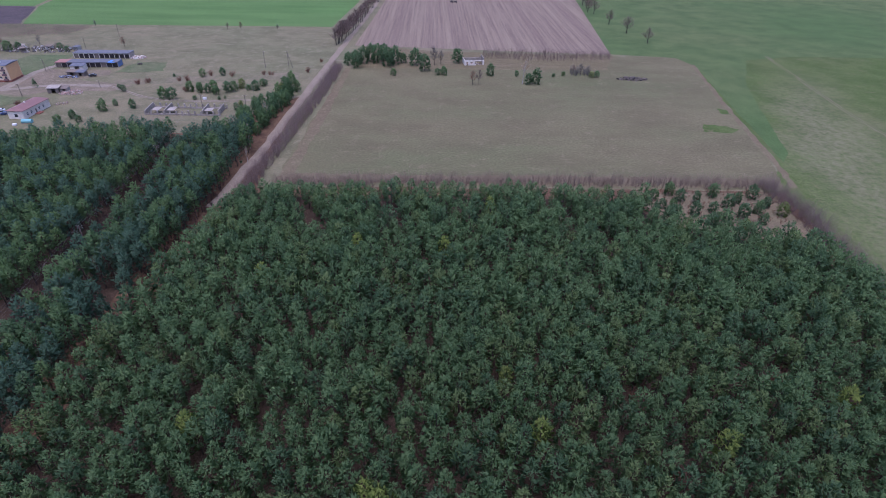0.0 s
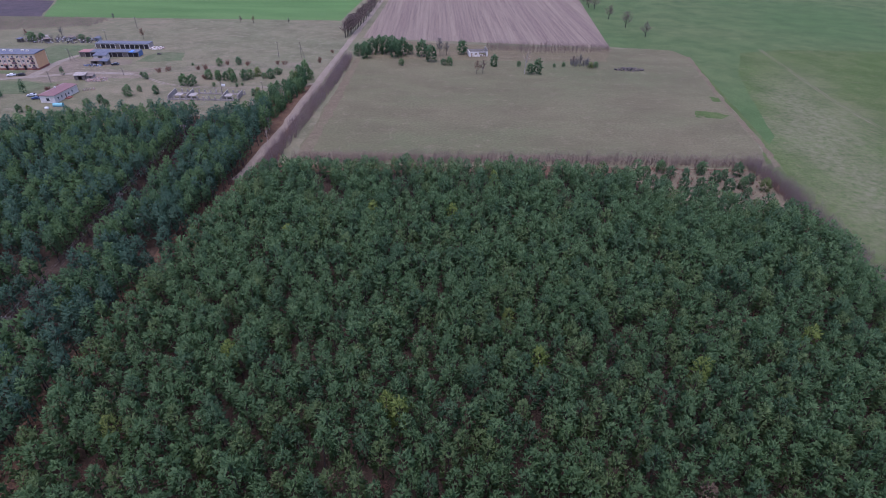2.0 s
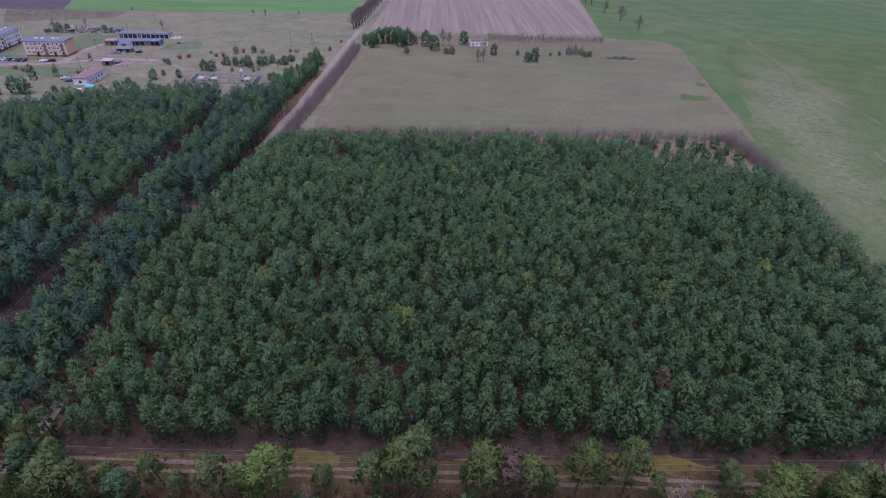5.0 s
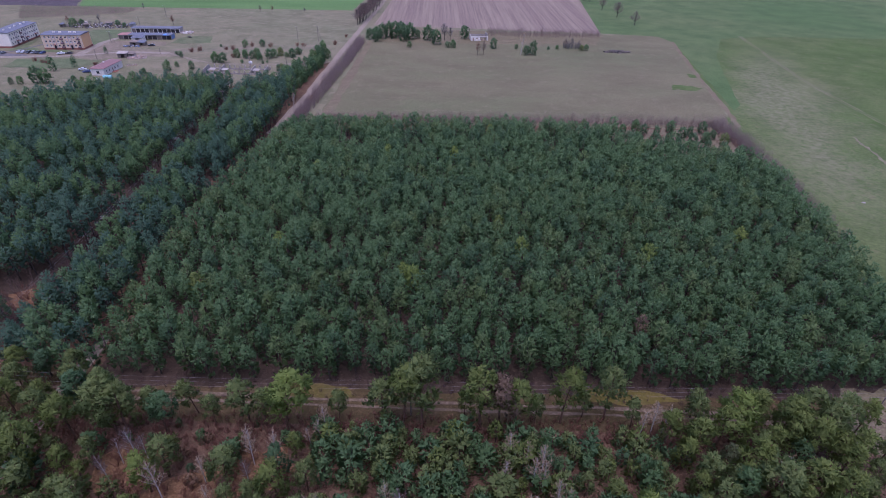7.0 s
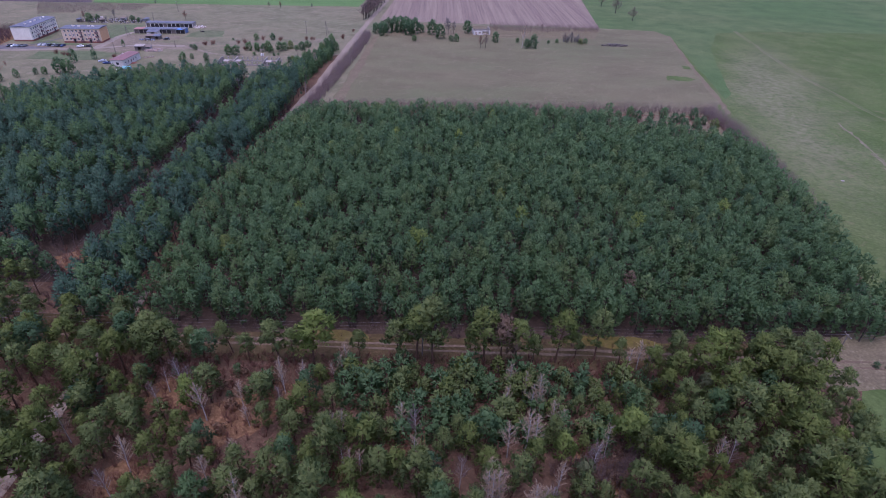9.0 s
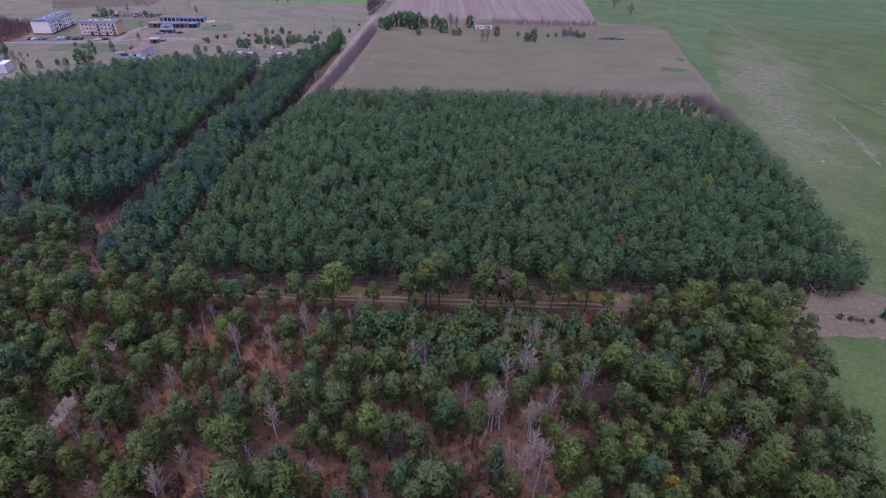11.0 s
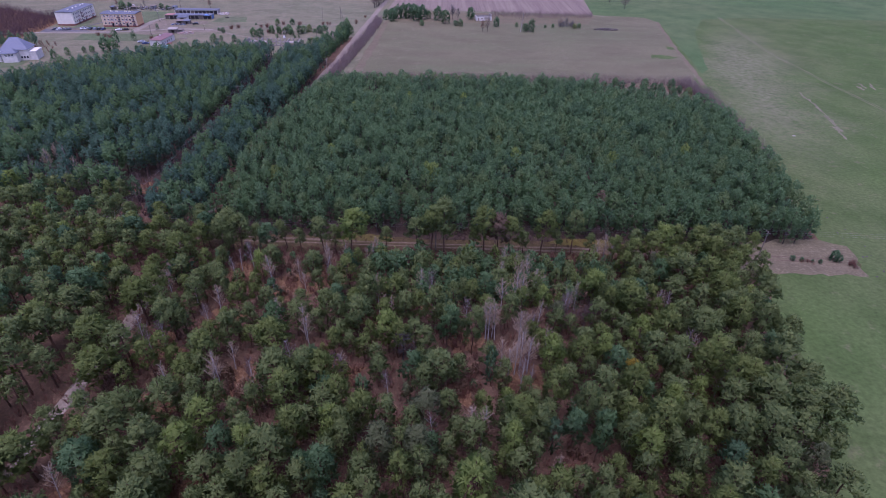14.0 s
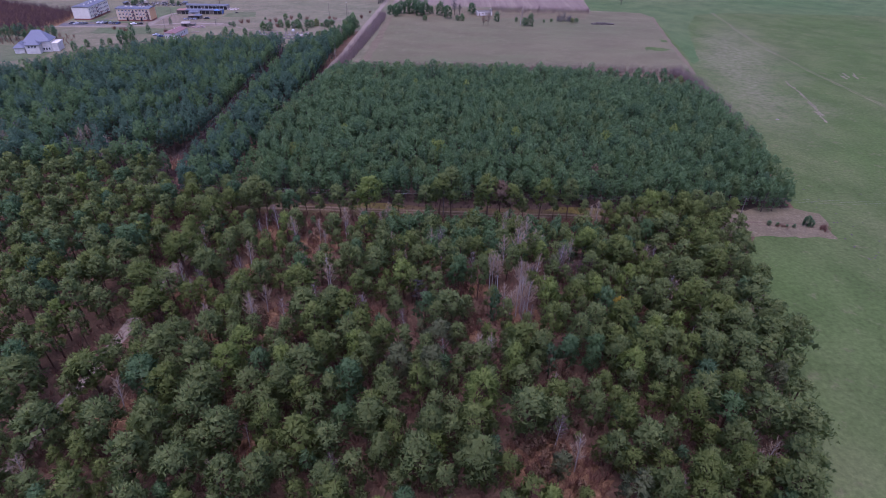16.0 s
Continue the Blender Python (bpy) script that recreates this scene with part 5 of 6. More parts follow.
def villa(m):
    """A white villa with several steep blue-grey roofs and an annexe."""
    ob = thing("villa", m, "white villa with blue-grey tiled hipped roofs", "house")

    def hip(x0, y0, x1, y1, z, rise, inset):
        bm = bmesh.new()
        o = 0.5
        x0, y0, x1, y1 = x0 - o, y0 - o, x1 + o, y1 + o
        if x1 - x0 > y1 - y0:
            ridge = ((x0 + inset, (y0 + y1) / 2, z + rise), (x1 - inset, (y0 + y1) / 2, z + rise))
            faces = ((0, 1, 5, 4), (1, 2, 5), (2, 3, 4, 5), (3, 0, 4))
        else:
            ridge = (((x0 + x1) / 2, y0 + inset, z + rise), ((x0 + x1) / 2, y1 - inset, z + rise))
            faces = ((0, 1, 4), (1, 2, 5, 4), (2, 3, 5), (3, 0, 4, 5))
        v = [bm.verts.new(p) for p in ((x0, y0, z), (x1, y0, z), (x1, y1, z), (x0, y1, z), *ridge, (x0, y0, z - 0.2), (x1, y0, z - 0.2), (x1, y1, z - 0.2), (x0, y1, z - 0.2))]
        for q in (*faces, (6, 7, 1, 0), (7, 8, 2, 1), (8, 9, 3, 2), (9, 6, 0, 3), (9, 8, 7, 6)):
            bm.faces.new([v[i] for i in q])
        return part("roof", bm, ROOF_BLUE, ob, "blue-grey tiled roof")

    holes = [(1.5, 3.4, 2.6, 4.7), (3.2, 3.4, 4.3, 4.7), (4.9, 3.4, 6.0, 4.7)]
    part("wing", boxed(0.003, 0.36, 0, 7.5, 4.0, 5.2), WHITE_PLASTER, ob)
    part("front_wall", opening_wall(7.5, 5.2, 0.35, holes), WHITE_PLASTER, ob)
    block_windows(ob, holes, 0.35)
    hip(0, 0, 7.5, 4.0, 5.21, 2.6, 2.2)
    part("main_house", boxed(-1.5, 4.1, 0, 12.5, 15.0, 6.2, bevel=0.03), WHITE_PLASTER, ob)
    hip(-1.5, 4.1, 12.5, 15.0, 6.22, 5.8, 5.2)
    part("terrace_wing", boxed(12.6, 4.6, 0, 16.4, 14.0, 4.2, bevel=0.03), WHITE_PLASTER, ob)
    part("parapet", boxed(12.5, 4.4, 4.21, 16.6, 14.2, 5.0, bevel=0.02), WHITE_PLASTER, ob)
    part("annexe", boxed(-7.0, 2.0, 0, -1.6, 12.0, 3.4, bevel=0.03), WHITE_PLASTER, ob)
    hip(-7.0, 2.0, -1.6, 12.0, 3.41, 2.6, 2.6)
    for k in range(3):
        x = 7.9 + 1.5 * k
        w = part("window", boxed(x, 4.02, 1.2, x + 1.1, 4.09, 2.6), FRAME_WHITE, ob)
        part("pane", boxed(x + 0.1, 4.0, 1.3, x + 1.0, 4.018, 2.5), GLASS, w)
    return ob


villa(pose(-262.0, 204.0, 0.06, 0, 0, 14))


def garage_row(m, count, bay, depth, height, label, red_bays=(), end_mat=None, door_open=()):
    """A row of garages: piers between doors, a low roof, and wooden doors or near-black ones painted as the dark of
    open bays.
    """
    ob = thing("garage_row", m, label, "garage row")
    n = count * bay
    for k in range(count + 1):
        x = k * bay
        part("pier", boxed(x - 0.15, 0, 0, x + 0.15, 0.35, height - 0.453), WHITE_PLASTER if not red_bays else CONCRETE, ob)
    part("lintel", boxed(-0.15, 0.003, height - 0.45, n + 0.15, 0.347, height), WHITE_PLASTER if not red_bays else CONCRETE, ob)
    part("back_wall", boxed(-0.15, depth - 0.3, 0, n + 0.15, depth, height), CONCRETE, ob)
    for x in (-0.15, n - 0.15):
        part("end_wall", boxed(x, 0.353, 0, x + 0.3, depth - 0.303, height), end_mat or CONCRETE, ob)
    for k in range(count):
        x0, x1 = k * bay + 0.2, (k + 1) * bay - 0.2
        part("door", boxed(x0, 0.2 if k not in door_open else 2.0, 0.05, x1, 0.26 if k not in door_open else 2.06, height - 0.48, bevel=0.01), NEAR_BLACK if (k * 7) % 4 else OLD_WOOD, ob)
        r = boxed(k * bay - (0.3 if k == 0 else 0), -0.4, height + 0.01, (k + 1) * bay - 0.03 + (0.3 if k == count - 1 else 0), depth + 0.3, height + 0.16 + 0.05 * ((k * 5) % 3), bevel=0.02)
        part("roof_section", r, ROOF_RUST if k in red_bays else ROOF_GREY, ob, "rusty pink roof sheet" if k in red_bays else "dark roofing felt")
    return ob


garage_row(pose(-225.5, 357.0, 0.05, 0, 0, 1.5), 11, 3.1, 7.0, 3.1, "long white garage row with dark felt roof", door_open=(8,))
garage_row(pose(-224.3, 335.4, 0.05, 0, 0, 4.0), 11, 3.2, 7.0, 2.9, "long garage row with patched dark roof", (0, 1), BLUE_PAINT)


def shed(m, L, W, H, wall, roof, label, slope=0.5):
    ob = thing("shed", m, label, "shed")
    for n, q in (("front_wall", (0, 0, 0, L * 0.35, 0.15, H)), ("front_wall", (L * 0.7, 0, 0, L, 0.15, H)), ("back_wall", (0, W - 0.15, 0, L, W, H)), ("side_wall", (0, 0.153, 0, 0.15, W - 0.153, H)), ("side_wall", (L - 0.15, 0.153, 0, L, W - 0.153, H))):
        part(n, boxed(*q), wall, ob)
    bm = boxed(-0.3, -0.4, H + 0.01, L + 0.3, W + 0.3, H + 0.14)
    for v in bm.verts:
        v.co.z += slope * max(0, v.co.y) / W
    part("roof", bm, roof, ob)
    return ob


shed(pose(-212.6, 329.2, 0.05, 0, 0, 3), 7.4, 5.0, 2.6, WHITE_PLASTER, ROOF_GREY, "small white shed with grey roof before the garages")
shed(pose(-201.5, 287.2, 0.05, 0, 0, 8), 5.5, 4.0, 2.6, OLD_WOOD, CONCRETE, "half-ruined shed with open front")
shed(pose(-196, 289, 0.05, 0, 0, 10), 3.6, 3.4, 2.0, CONCRETE, OLD_WOOD, "broken shed beside a heap of rubble")
shed(pose(-209, 319, 0.05, 0, 0, 5), 5.0, 4.0, 2.0, OLD_WOOD, OLD_WOOD, "low dark wooden lean-to")
shed(pose(-203.5, 318.5, 0.05, 0, 0, -4), 4.6, 3.5, 2.2, OLD_WOOD, ROOF_GREY, "low wooden shed with felt roof")


def rubble_heap(name, cx, cy, rx, ry, count, seed, mats, label, size=0.5):
    """A heap of broken pieces as one mesh."""
    rng = np.random.default_rng(seed)
    bm = bmesh.new()
    for _ in range(count):
        a, q = rng.uniform(0, 6.28), rng.uniform() ** 0.6
        x, y = cx + rx * q * math.cos(a), cy + ry * q * math.sin(a)
        s = size * rng.uniform(0.4, 1.5, 3)
        before = len(bm.verts)
        made = bmesh.ops.create_cube(bm, size=1.0)["verts"]
        bmesh.ops.transform(bm, verts=made, matrix=pose(x, y, 0.05 + s[2] * 0.3 + 0.5 * max(0, 0.6 - q) * size * 2, *rng.uniform(-25, 25, 2), rng.uniform(0, 360)) @ Matrix.Diagonal((*s, 1)))
        for f in {f for v in made for f in v.link_faces}:
            f.material_index = int(rng.integers(len(mats)))
    return tagged(new(name, bm_mesh(name, bm, mats)), label, "rubble", kind="stuff")


rubble_heap("rubble_heap", -190.5, 288.5, 6.0, 3.6, 130, 61, [RUBBLE, RUBBLE, CONCRETE], "heap of broken red bricks and concrete", 0.6)
rubble_heap("rubble_heap", -187.5, 360.0, 5.0, 3.6, 120, 62, [WHITE_PLASTER, WHITE_PLASTER, RUBBLE, OLD_WOOD], "white rubble at the broken garage end", 0.7)
rubble_heap("scrap_heap", -206.5, 317.0, 6.0, 2.2, 60, 63, [OLD_WOOD, METAL, NEAR_BLACK, BLUE_PAINT], "scattered scrap before the garages", 0.6)
rubble_heap("scrap_heap", -259.0, 376.0, 26.0, 9.0, 210, 64, [OLD_WOOD, OLD_WOOD, OLD_WOOD, WHITE_PLASTER, NEAR_BLACK, METAL, NEAR_BLACK, CONCRETE, ROOF_GREY], "scrap and clutter in the allotment gardens", 0.8)
rubble_heap("scrap_heap", -180.0, 345.5, 2.0, 1.2, 24, 66, [OLD_WOOD, NEAR_BLACK], "dark scrap in the grass", 0.6)
rubble_heap("brushwood_heap", 120.0, 330.5, 9.0, 4.0, 130, 67, [OLD_WOOD, NEAR_BLACK], "dark heap of cut brushwood on the meadow", 0.7)
rubble_heap("timber_heap", 20.4, 584.0, 3.2, 1.4, 30, 68, [OLD_WOOD, NEAR_BLACK], "dark heap on the ploughed field", 1.2)
rubble_heap("rubble_heap", -186.0, 272.0, 3.5, 3.0, 24, 69, [OLD_WOOD, CONCRETE, RUBBLE], "odds and ends beside the house", 0.4)
for k in (0, 2, 3, 5, 8):
    shed(pose(-284 + 6.0 * k, 369 + 3.5 * (k % 3), 0.05, 0, 0, 17 * (k % 4) - 20), 3.0 + 0.4 * (k % 3), 2.6, 2.1, [OLD_WOOD, WHITE_PLASTER, METAL][k % 3], [ROOF_GREY, OLD_WOOD, CONCRETE, OLD_WOOD][k % 4], "small allotment shed in scrubby gardens")
_t = new("tarpaulin", bm_mesh("tarpaulin", boxed(-194.5, 336.5, 3.12, -190.0, 341.5, 3.2, bevel=0.03), BLUE_TARP))
tagged(_t, "bright blue tarpaulin on the garage roof", "tarpaulin")


def foundation_ruin(m):
    """Roofless concrete walls: rows of upright piers and three gabled cross walls."""
    ob = thing("foundation_ruin", m, "roofless ruin of pale concrete piers and cross walls", "ruin")
    L, W = 34.5, 10.0
    for k in range(13):
        for y in (0.0, W - 0.35):
            part("pier", boxed(k * L / 12, y, 0, k * L / 12 + 0.7, y + 0.35, 1.9 + 0.4 * ((k * 5) % 3) / 2, bevel=0.03), CONCRETE, ob)
    for y in (0.4, W - 0.75):
        part("low_wall", boxed(0.8, y, 0, L, y + 0.3, 0.7, bevel=0.03), CONCRETE, ob)
    for x in (0.2, 9.0, 26.5, 33.8):
        bm = boxed(x, 0.8, 0, x + 0.35, W - 0.8, 2.2)
        for v in bm.verts:
            if v.co.z > 1 and v.co.y > W / 2:
                v.co.z += 0.5
        part("cross_wall", bm, CONCRETE, ob)
    for x in (3.0, 10.0, 27.5):
        part("slab", boxed(x, 1.0, 1.8, x + 3.4, 5.0, 1.98, bevel=0.02), CONCRETE, ob)
    return ob


foundation_ruin(pose(-138.6, 257.4, 0.06, 0, 0, -0.3) @ Matrix.Diagonal((1.03, 1.1, 1.1, 1)))


def barn_ruin(m):
    ob = thing("barn_ruin", m, "white ruined barn without a roof", "ruin")
    part("front_wall", opening_wall(12.5, 3.0, 0.4, [(1.0, 0.0, 2.2, 2.2), (3.6, 0.8, 5.2, 2.2), (6.4, 0.0, 11.5, 2.6)]), WHITE_PLASTER, ob, "peeling white front wall")
    part("end_wall", boxed(0.003, 0.403, 0, 0.4, 9.0, 3.0, bevel=0.02), WHITE_PLASTER, ob)
    part("end_wall", boxed(12.1, 0.403, 0, 12.497, 9.0, 4.4, bevel=0.02), CONCRETE, ob)
    part("back_wall", boxed(0.403, 8.6, 0, 12.09, 9.0, 2.6, bevel=0.02), CONCRETE, ob)
    for k in range(5):
        part("rafter", boxed(1.2 + 2.3 * k, -0.3, 3.45, 1.4 + 2.3 * k, 9.3, 3.62), OLD_WOOD, ob)
    return ob


barn_ruin(pose(20.2, 355.0, 0.06, 0, 0, 8))
rubble_heap("rubble_heap", 26, 358, 5, 2.5, 50, 70, [WHITE_PLASTER, RUBBLE, OLD_WOOD], "rubble inside the ruined barn", 0.6)


# ---- vehicles ----
def car(m, paint, label, long=4.3):
    ob = thing("car", m, label, "car", "parked cars")
    bm = bmesh.new()
    prof = [(-0.5, 0.28), (-0.5, 0.78), (-0.47, 0.86), (-0.24, 0.95), (-0.10, 1.40), (0.22, 1.44), (0.40, 0.98), (0.49, 0.88), (0.5, 0.5), (0.49, 0.28)]
    rows = []
    for y, inn in ((-0.86, 1.0), (0.86, 1.0)):
        rows.append([bm.verts.new((x * long, y * (0.82 if z > 1.2 else 1.0), z)) for x, z in prof])
    bm.faces.new(rows[0])
    bm.faces.new(rows[1][::-1])
    for k in range(len(prof)):
        j = (k + 1) % len(prof)
        bm.faces.new((rows[0][j], rows[0][k], rows[1][k], rows[1][j]))
    bmesh.ops.recalc_face_normals(bm, faces=bm.faces[:])
    bmesh.ops.bevel(bm, geom=bm.edges[:], offset=0.05, segments=1, affect="EDGES")
    body = part("body", bm, paint, ob)
    for name, a, b in (("windscreen", (-0.225, 1.0), (-0.115, 1.36)), ("rear_window", (0.375, 1.04), (0.245, 1.38))):
        bm = bmesh.new()
        s = -1 if name == "windscreen" else 1
        v = [bm.verts.new((p[0] * long + s * 0.035, y, p[1] + 0.02)) for p, y in ((a, -0.68), (a, 0.68), (b, 0.6), (b, -0.6))]
        bm.faces.new(v)
        bmesh.ops.solidify(bm, geom=bm.faces[:], thickness=0.012)
        part(name, bm, GLASS, body)
    for y in (-0.815, 0.8):
        part("side_window", boxed(-0.14 * long, y, 1.0, 0.28 * long, y + 0.015, 1.32), GLASS, body)
    for x in (-0.31, 0.31):
        for y in (-0.80, 0.80):
            v, t = tube_np([(x * long, y - 0.1, 0.31), (x * long, y + 0.1, 0.31)], [0.31, 0.31], 14)
            bm = bmesh.new()
            vs = [bm.verts.new(p) for p in v]
            for q in t:
                bm.faces.new([vs[i] for i in q])
            bm.faces.new(vs[:14][::-1])
            bm.faces.new(vs[14:])
            w = part("wheel", bm, RUBBER, ob)
            v2, t2 = tube_np([(x * long, y - 0.11, 0.31), (x * long, y + 0.11, 0.31)], [0.17, 0.17], 10)
            bm = bmesh.new()
            vs = [bm.verts.new(p) for p in v2]
            for q in t2:
                bm.faces.new([vs[i] for i in q])
            bm.faces.new(vs[:10][::-1])
            bm.faces.new(vs[10:])
            part("rim", bm, METAL, w)
    for x, y in ((-0.497, -0.6), (-0.497, 0.6)):
        part("headlight", boxed(x * long - 0.02, y - 0.16, 0.62, x * long + 0.05, y + 0.16, 0.76, bevel=0.01), FRAME_WHITE, body)
    return ob


PAINTS = {"silver": (0.45, 0.46, 0.48), "white": (0.7, 0.7, 0.7), "black": (0.02, 0.02, 0.025), "dark_blue": (0.03, 0.05, 0.13), "grey": (0.16, 0.17, 0.18)}
for x, y, turn, c in [(-266.5, 294.6, 97, "silver"), (-263.6, 294.6, 92, "silver"), (-260.2, 294.0, 88, "black"), (-257.2, 294.0, 95, "grey"), (-254.2, 293.6, 91, "black"), (-251.3, 293.6, 86, "dark_blue"), (-274.9, 291.4, 60, "grey"), (-283.8, 290.8, 70, "black"), (-281.0, 290.8, 72, "white"), (-277.6, 291.0, 66, "grey"), (-239.6, 292.9, 20, "white"), (-235.0, 293.9, 12, "black"), (-208.2, 259.6, 18, "silver"), (-203.3, 255.2, 12, "dark_blue"), (-194.5, 318.6, 10, "black")]:
    car(pose(x, y, 0.05 if y < 262 else 0.14, 0, 0, turn), car_paint(c, PAINTS[c]), f"parked {c.replace('_', ' ')} car on the yard")


def teal_shelter(m):
    """A low tank-like shelter of teal sheeting."""
    ob = thing("sheet_shelter", m, "low teal sheet-covered shelter beside the house", "shelter")
    v, t = tube_np([(-2.2, 0, 0.7), (2.2, 0, 0.7)], [1.05, 1.05], 12)
    bm = bmesh.new()
    vs = [bm.verts.new((p[0], p[1], max(0.0, p[2]))) for p in v]
    for q in t:
        bm.faces.new([vs[i] for i in q])
    bm.faces.new(vs[:12][::-1])
    bm.faces.new(vs[12:])
    part("cover", bm, TEAL, ob)
    part("base", boxed(-2.3, -1.15, 0, 2.3, 1.15, 0.12, bevel=0.02), OLD_WOOD, ob)


teal_shelter(pose(-186.5, 245.2, 0.05, 0, 0, 5))
_b = boxed(-190.9, 241.0, 0.05, -189.2, 242.2, 0.9, bevel=0.12)
tagged(new("water_tank", bm_mesh("water_tank", _b, FRAME_WHITE)), "small white plastic tank on the grass", "tank")
_b = bmesh.new()
bmesh.ops.create_icosphere(_b, subdivisions=2, radius=0.55)
for _v in _b.verts:
    _v.co = Vector((_v.co.x * 1.5, _v.co.y * 0.9, _v.co.z * 0.5)) * (1 + 0.2 * noise.noise(_v.co * 1.3))
bmesh.ops.translate(_b, verts=_b.verts[:], vec=(151.5, 113.5, 0.12))
tagged(new("field_stone", bm_mesh("field_stone", _b, CONCRETE)), "pale field stone lying on the pasture", "stone")
_b = boxed(-119.2, 281.3, 0.05, -117.4, 282.0, 1.3, bevel=0.05)
tagged(new("notice_board", bm_mesh("notice_board", _b, FRAME_WHITE)), "blank white board standing in the grass", "board")


# ---- poles and wires ----
def pole(x, y, h, arm_turn=0.0, arms=1, stay=False, label="weathered wooden utility pole with crossarm", width=1.6):
    ob = thing("utility_pole", pose(x, y, 0.04, 0, 0, arm_turn), label, "utility pole", "utility poles")
    v, t = tube_np([(0, 0, 0), (0, 0, h)], [0.16, 0.11], 8)
    new("post", np_mesh("post", v, t, [OLD_WOOD])).parent = ob
    if stay:
        v, t = tube_np([(2.2, 0, 0), (0.1, 0, h * 0.9)], [0.13, 0.1], 6)
        new("strut", np_mesh("strut", v, t, [OLD_WOOD])).parent = ob
    for k in range(arms):
        z = h - 0.25 - 0.6 * k
        arm = part("crossarm", boxed(-width / 2, -0.06, z, width / 2, 0.06, z + 0.12, bevel=0.01), OLD_WOOD, ob)
        for q in (-0.46, 0, 0.46):
            v, t = tube_np([(q * width, 0, z + 0.12), (q * width, 0, z + 0.3)], [0.05, 0.035], 6)
            new("insulator", np_mesh("insulator", v, t, [FRAME_WHITE])).parent = arm
    return ob


def wire(points, sag=0.5, thick=0.022):
    """One wire hung between fixing points."""
    pts = []
    for a, b in zip(points, points[1:]):
        a, b = np.array(a, float), np.array(b, float)
        for s in np.linspace(0, 1, 13)[:-1]:
            pts.append(a + (b - a) * s - (0, 0, sag * 4 * s * (1 - s)))
    pts.append(np.array(points[-1], float))
    v, t = tube_np(pts, [thick] * len(pts), 4)
    ob = new("power_wire", np_mesh("power_wire", v, t, [WIRE_MAT]))
    return tagged(ob, "thin aluminium overhead power wire", "wire", "overhead wires")


LINE = [(-190, 18.5), (-103, 17.0), (-8, 15.2), (88, 14.6), (180, 14.0)]
for x, y in LINE:
    pole(x, y, 9.0, 90, label="concrete-grey utility pole of the line along the clearing", width=2.4)
for w in (-1.1, 0.0, 1.1):
    wire([(x, y + w, 9.1) for x, y in LINE], 0.9, 0.012)
LANE_LINE = [(-103, 17), (-101.2, 79), (-104.5, 140), (-107, 200), (-112, 262)]
for x, y in LANE_LINE[1:]:
    pole(x, y, 9.0, 2, 2, label="utility pole with crossarms in the forest lane", width=2.0)
for w, z in ((-0.92, 9.05), (0.0, 9.05), (0.92, 9.05), (-0.92, 8.45), (0.92, 8.45)):
    wire([(x + w, y, z) for x, y in LANE_LINE], 0.8, 0.011)
for x, y, h, stay in [(-225.2, 326.4, 7.0, True), (-211.2, 281.4, 6.6, False), (-180.4, 298.9, 4.0, False), (-230.4, 380.4, 6.5, False), (-225.6, 416.5, 8.3, False), (-91.6, 264.1, 8.2, False), (-88.3, 342.9, 10.0, True), (-102.6, 342.9, 9.5, False)]:
    pole(x, y, h, 30, 1, stay)


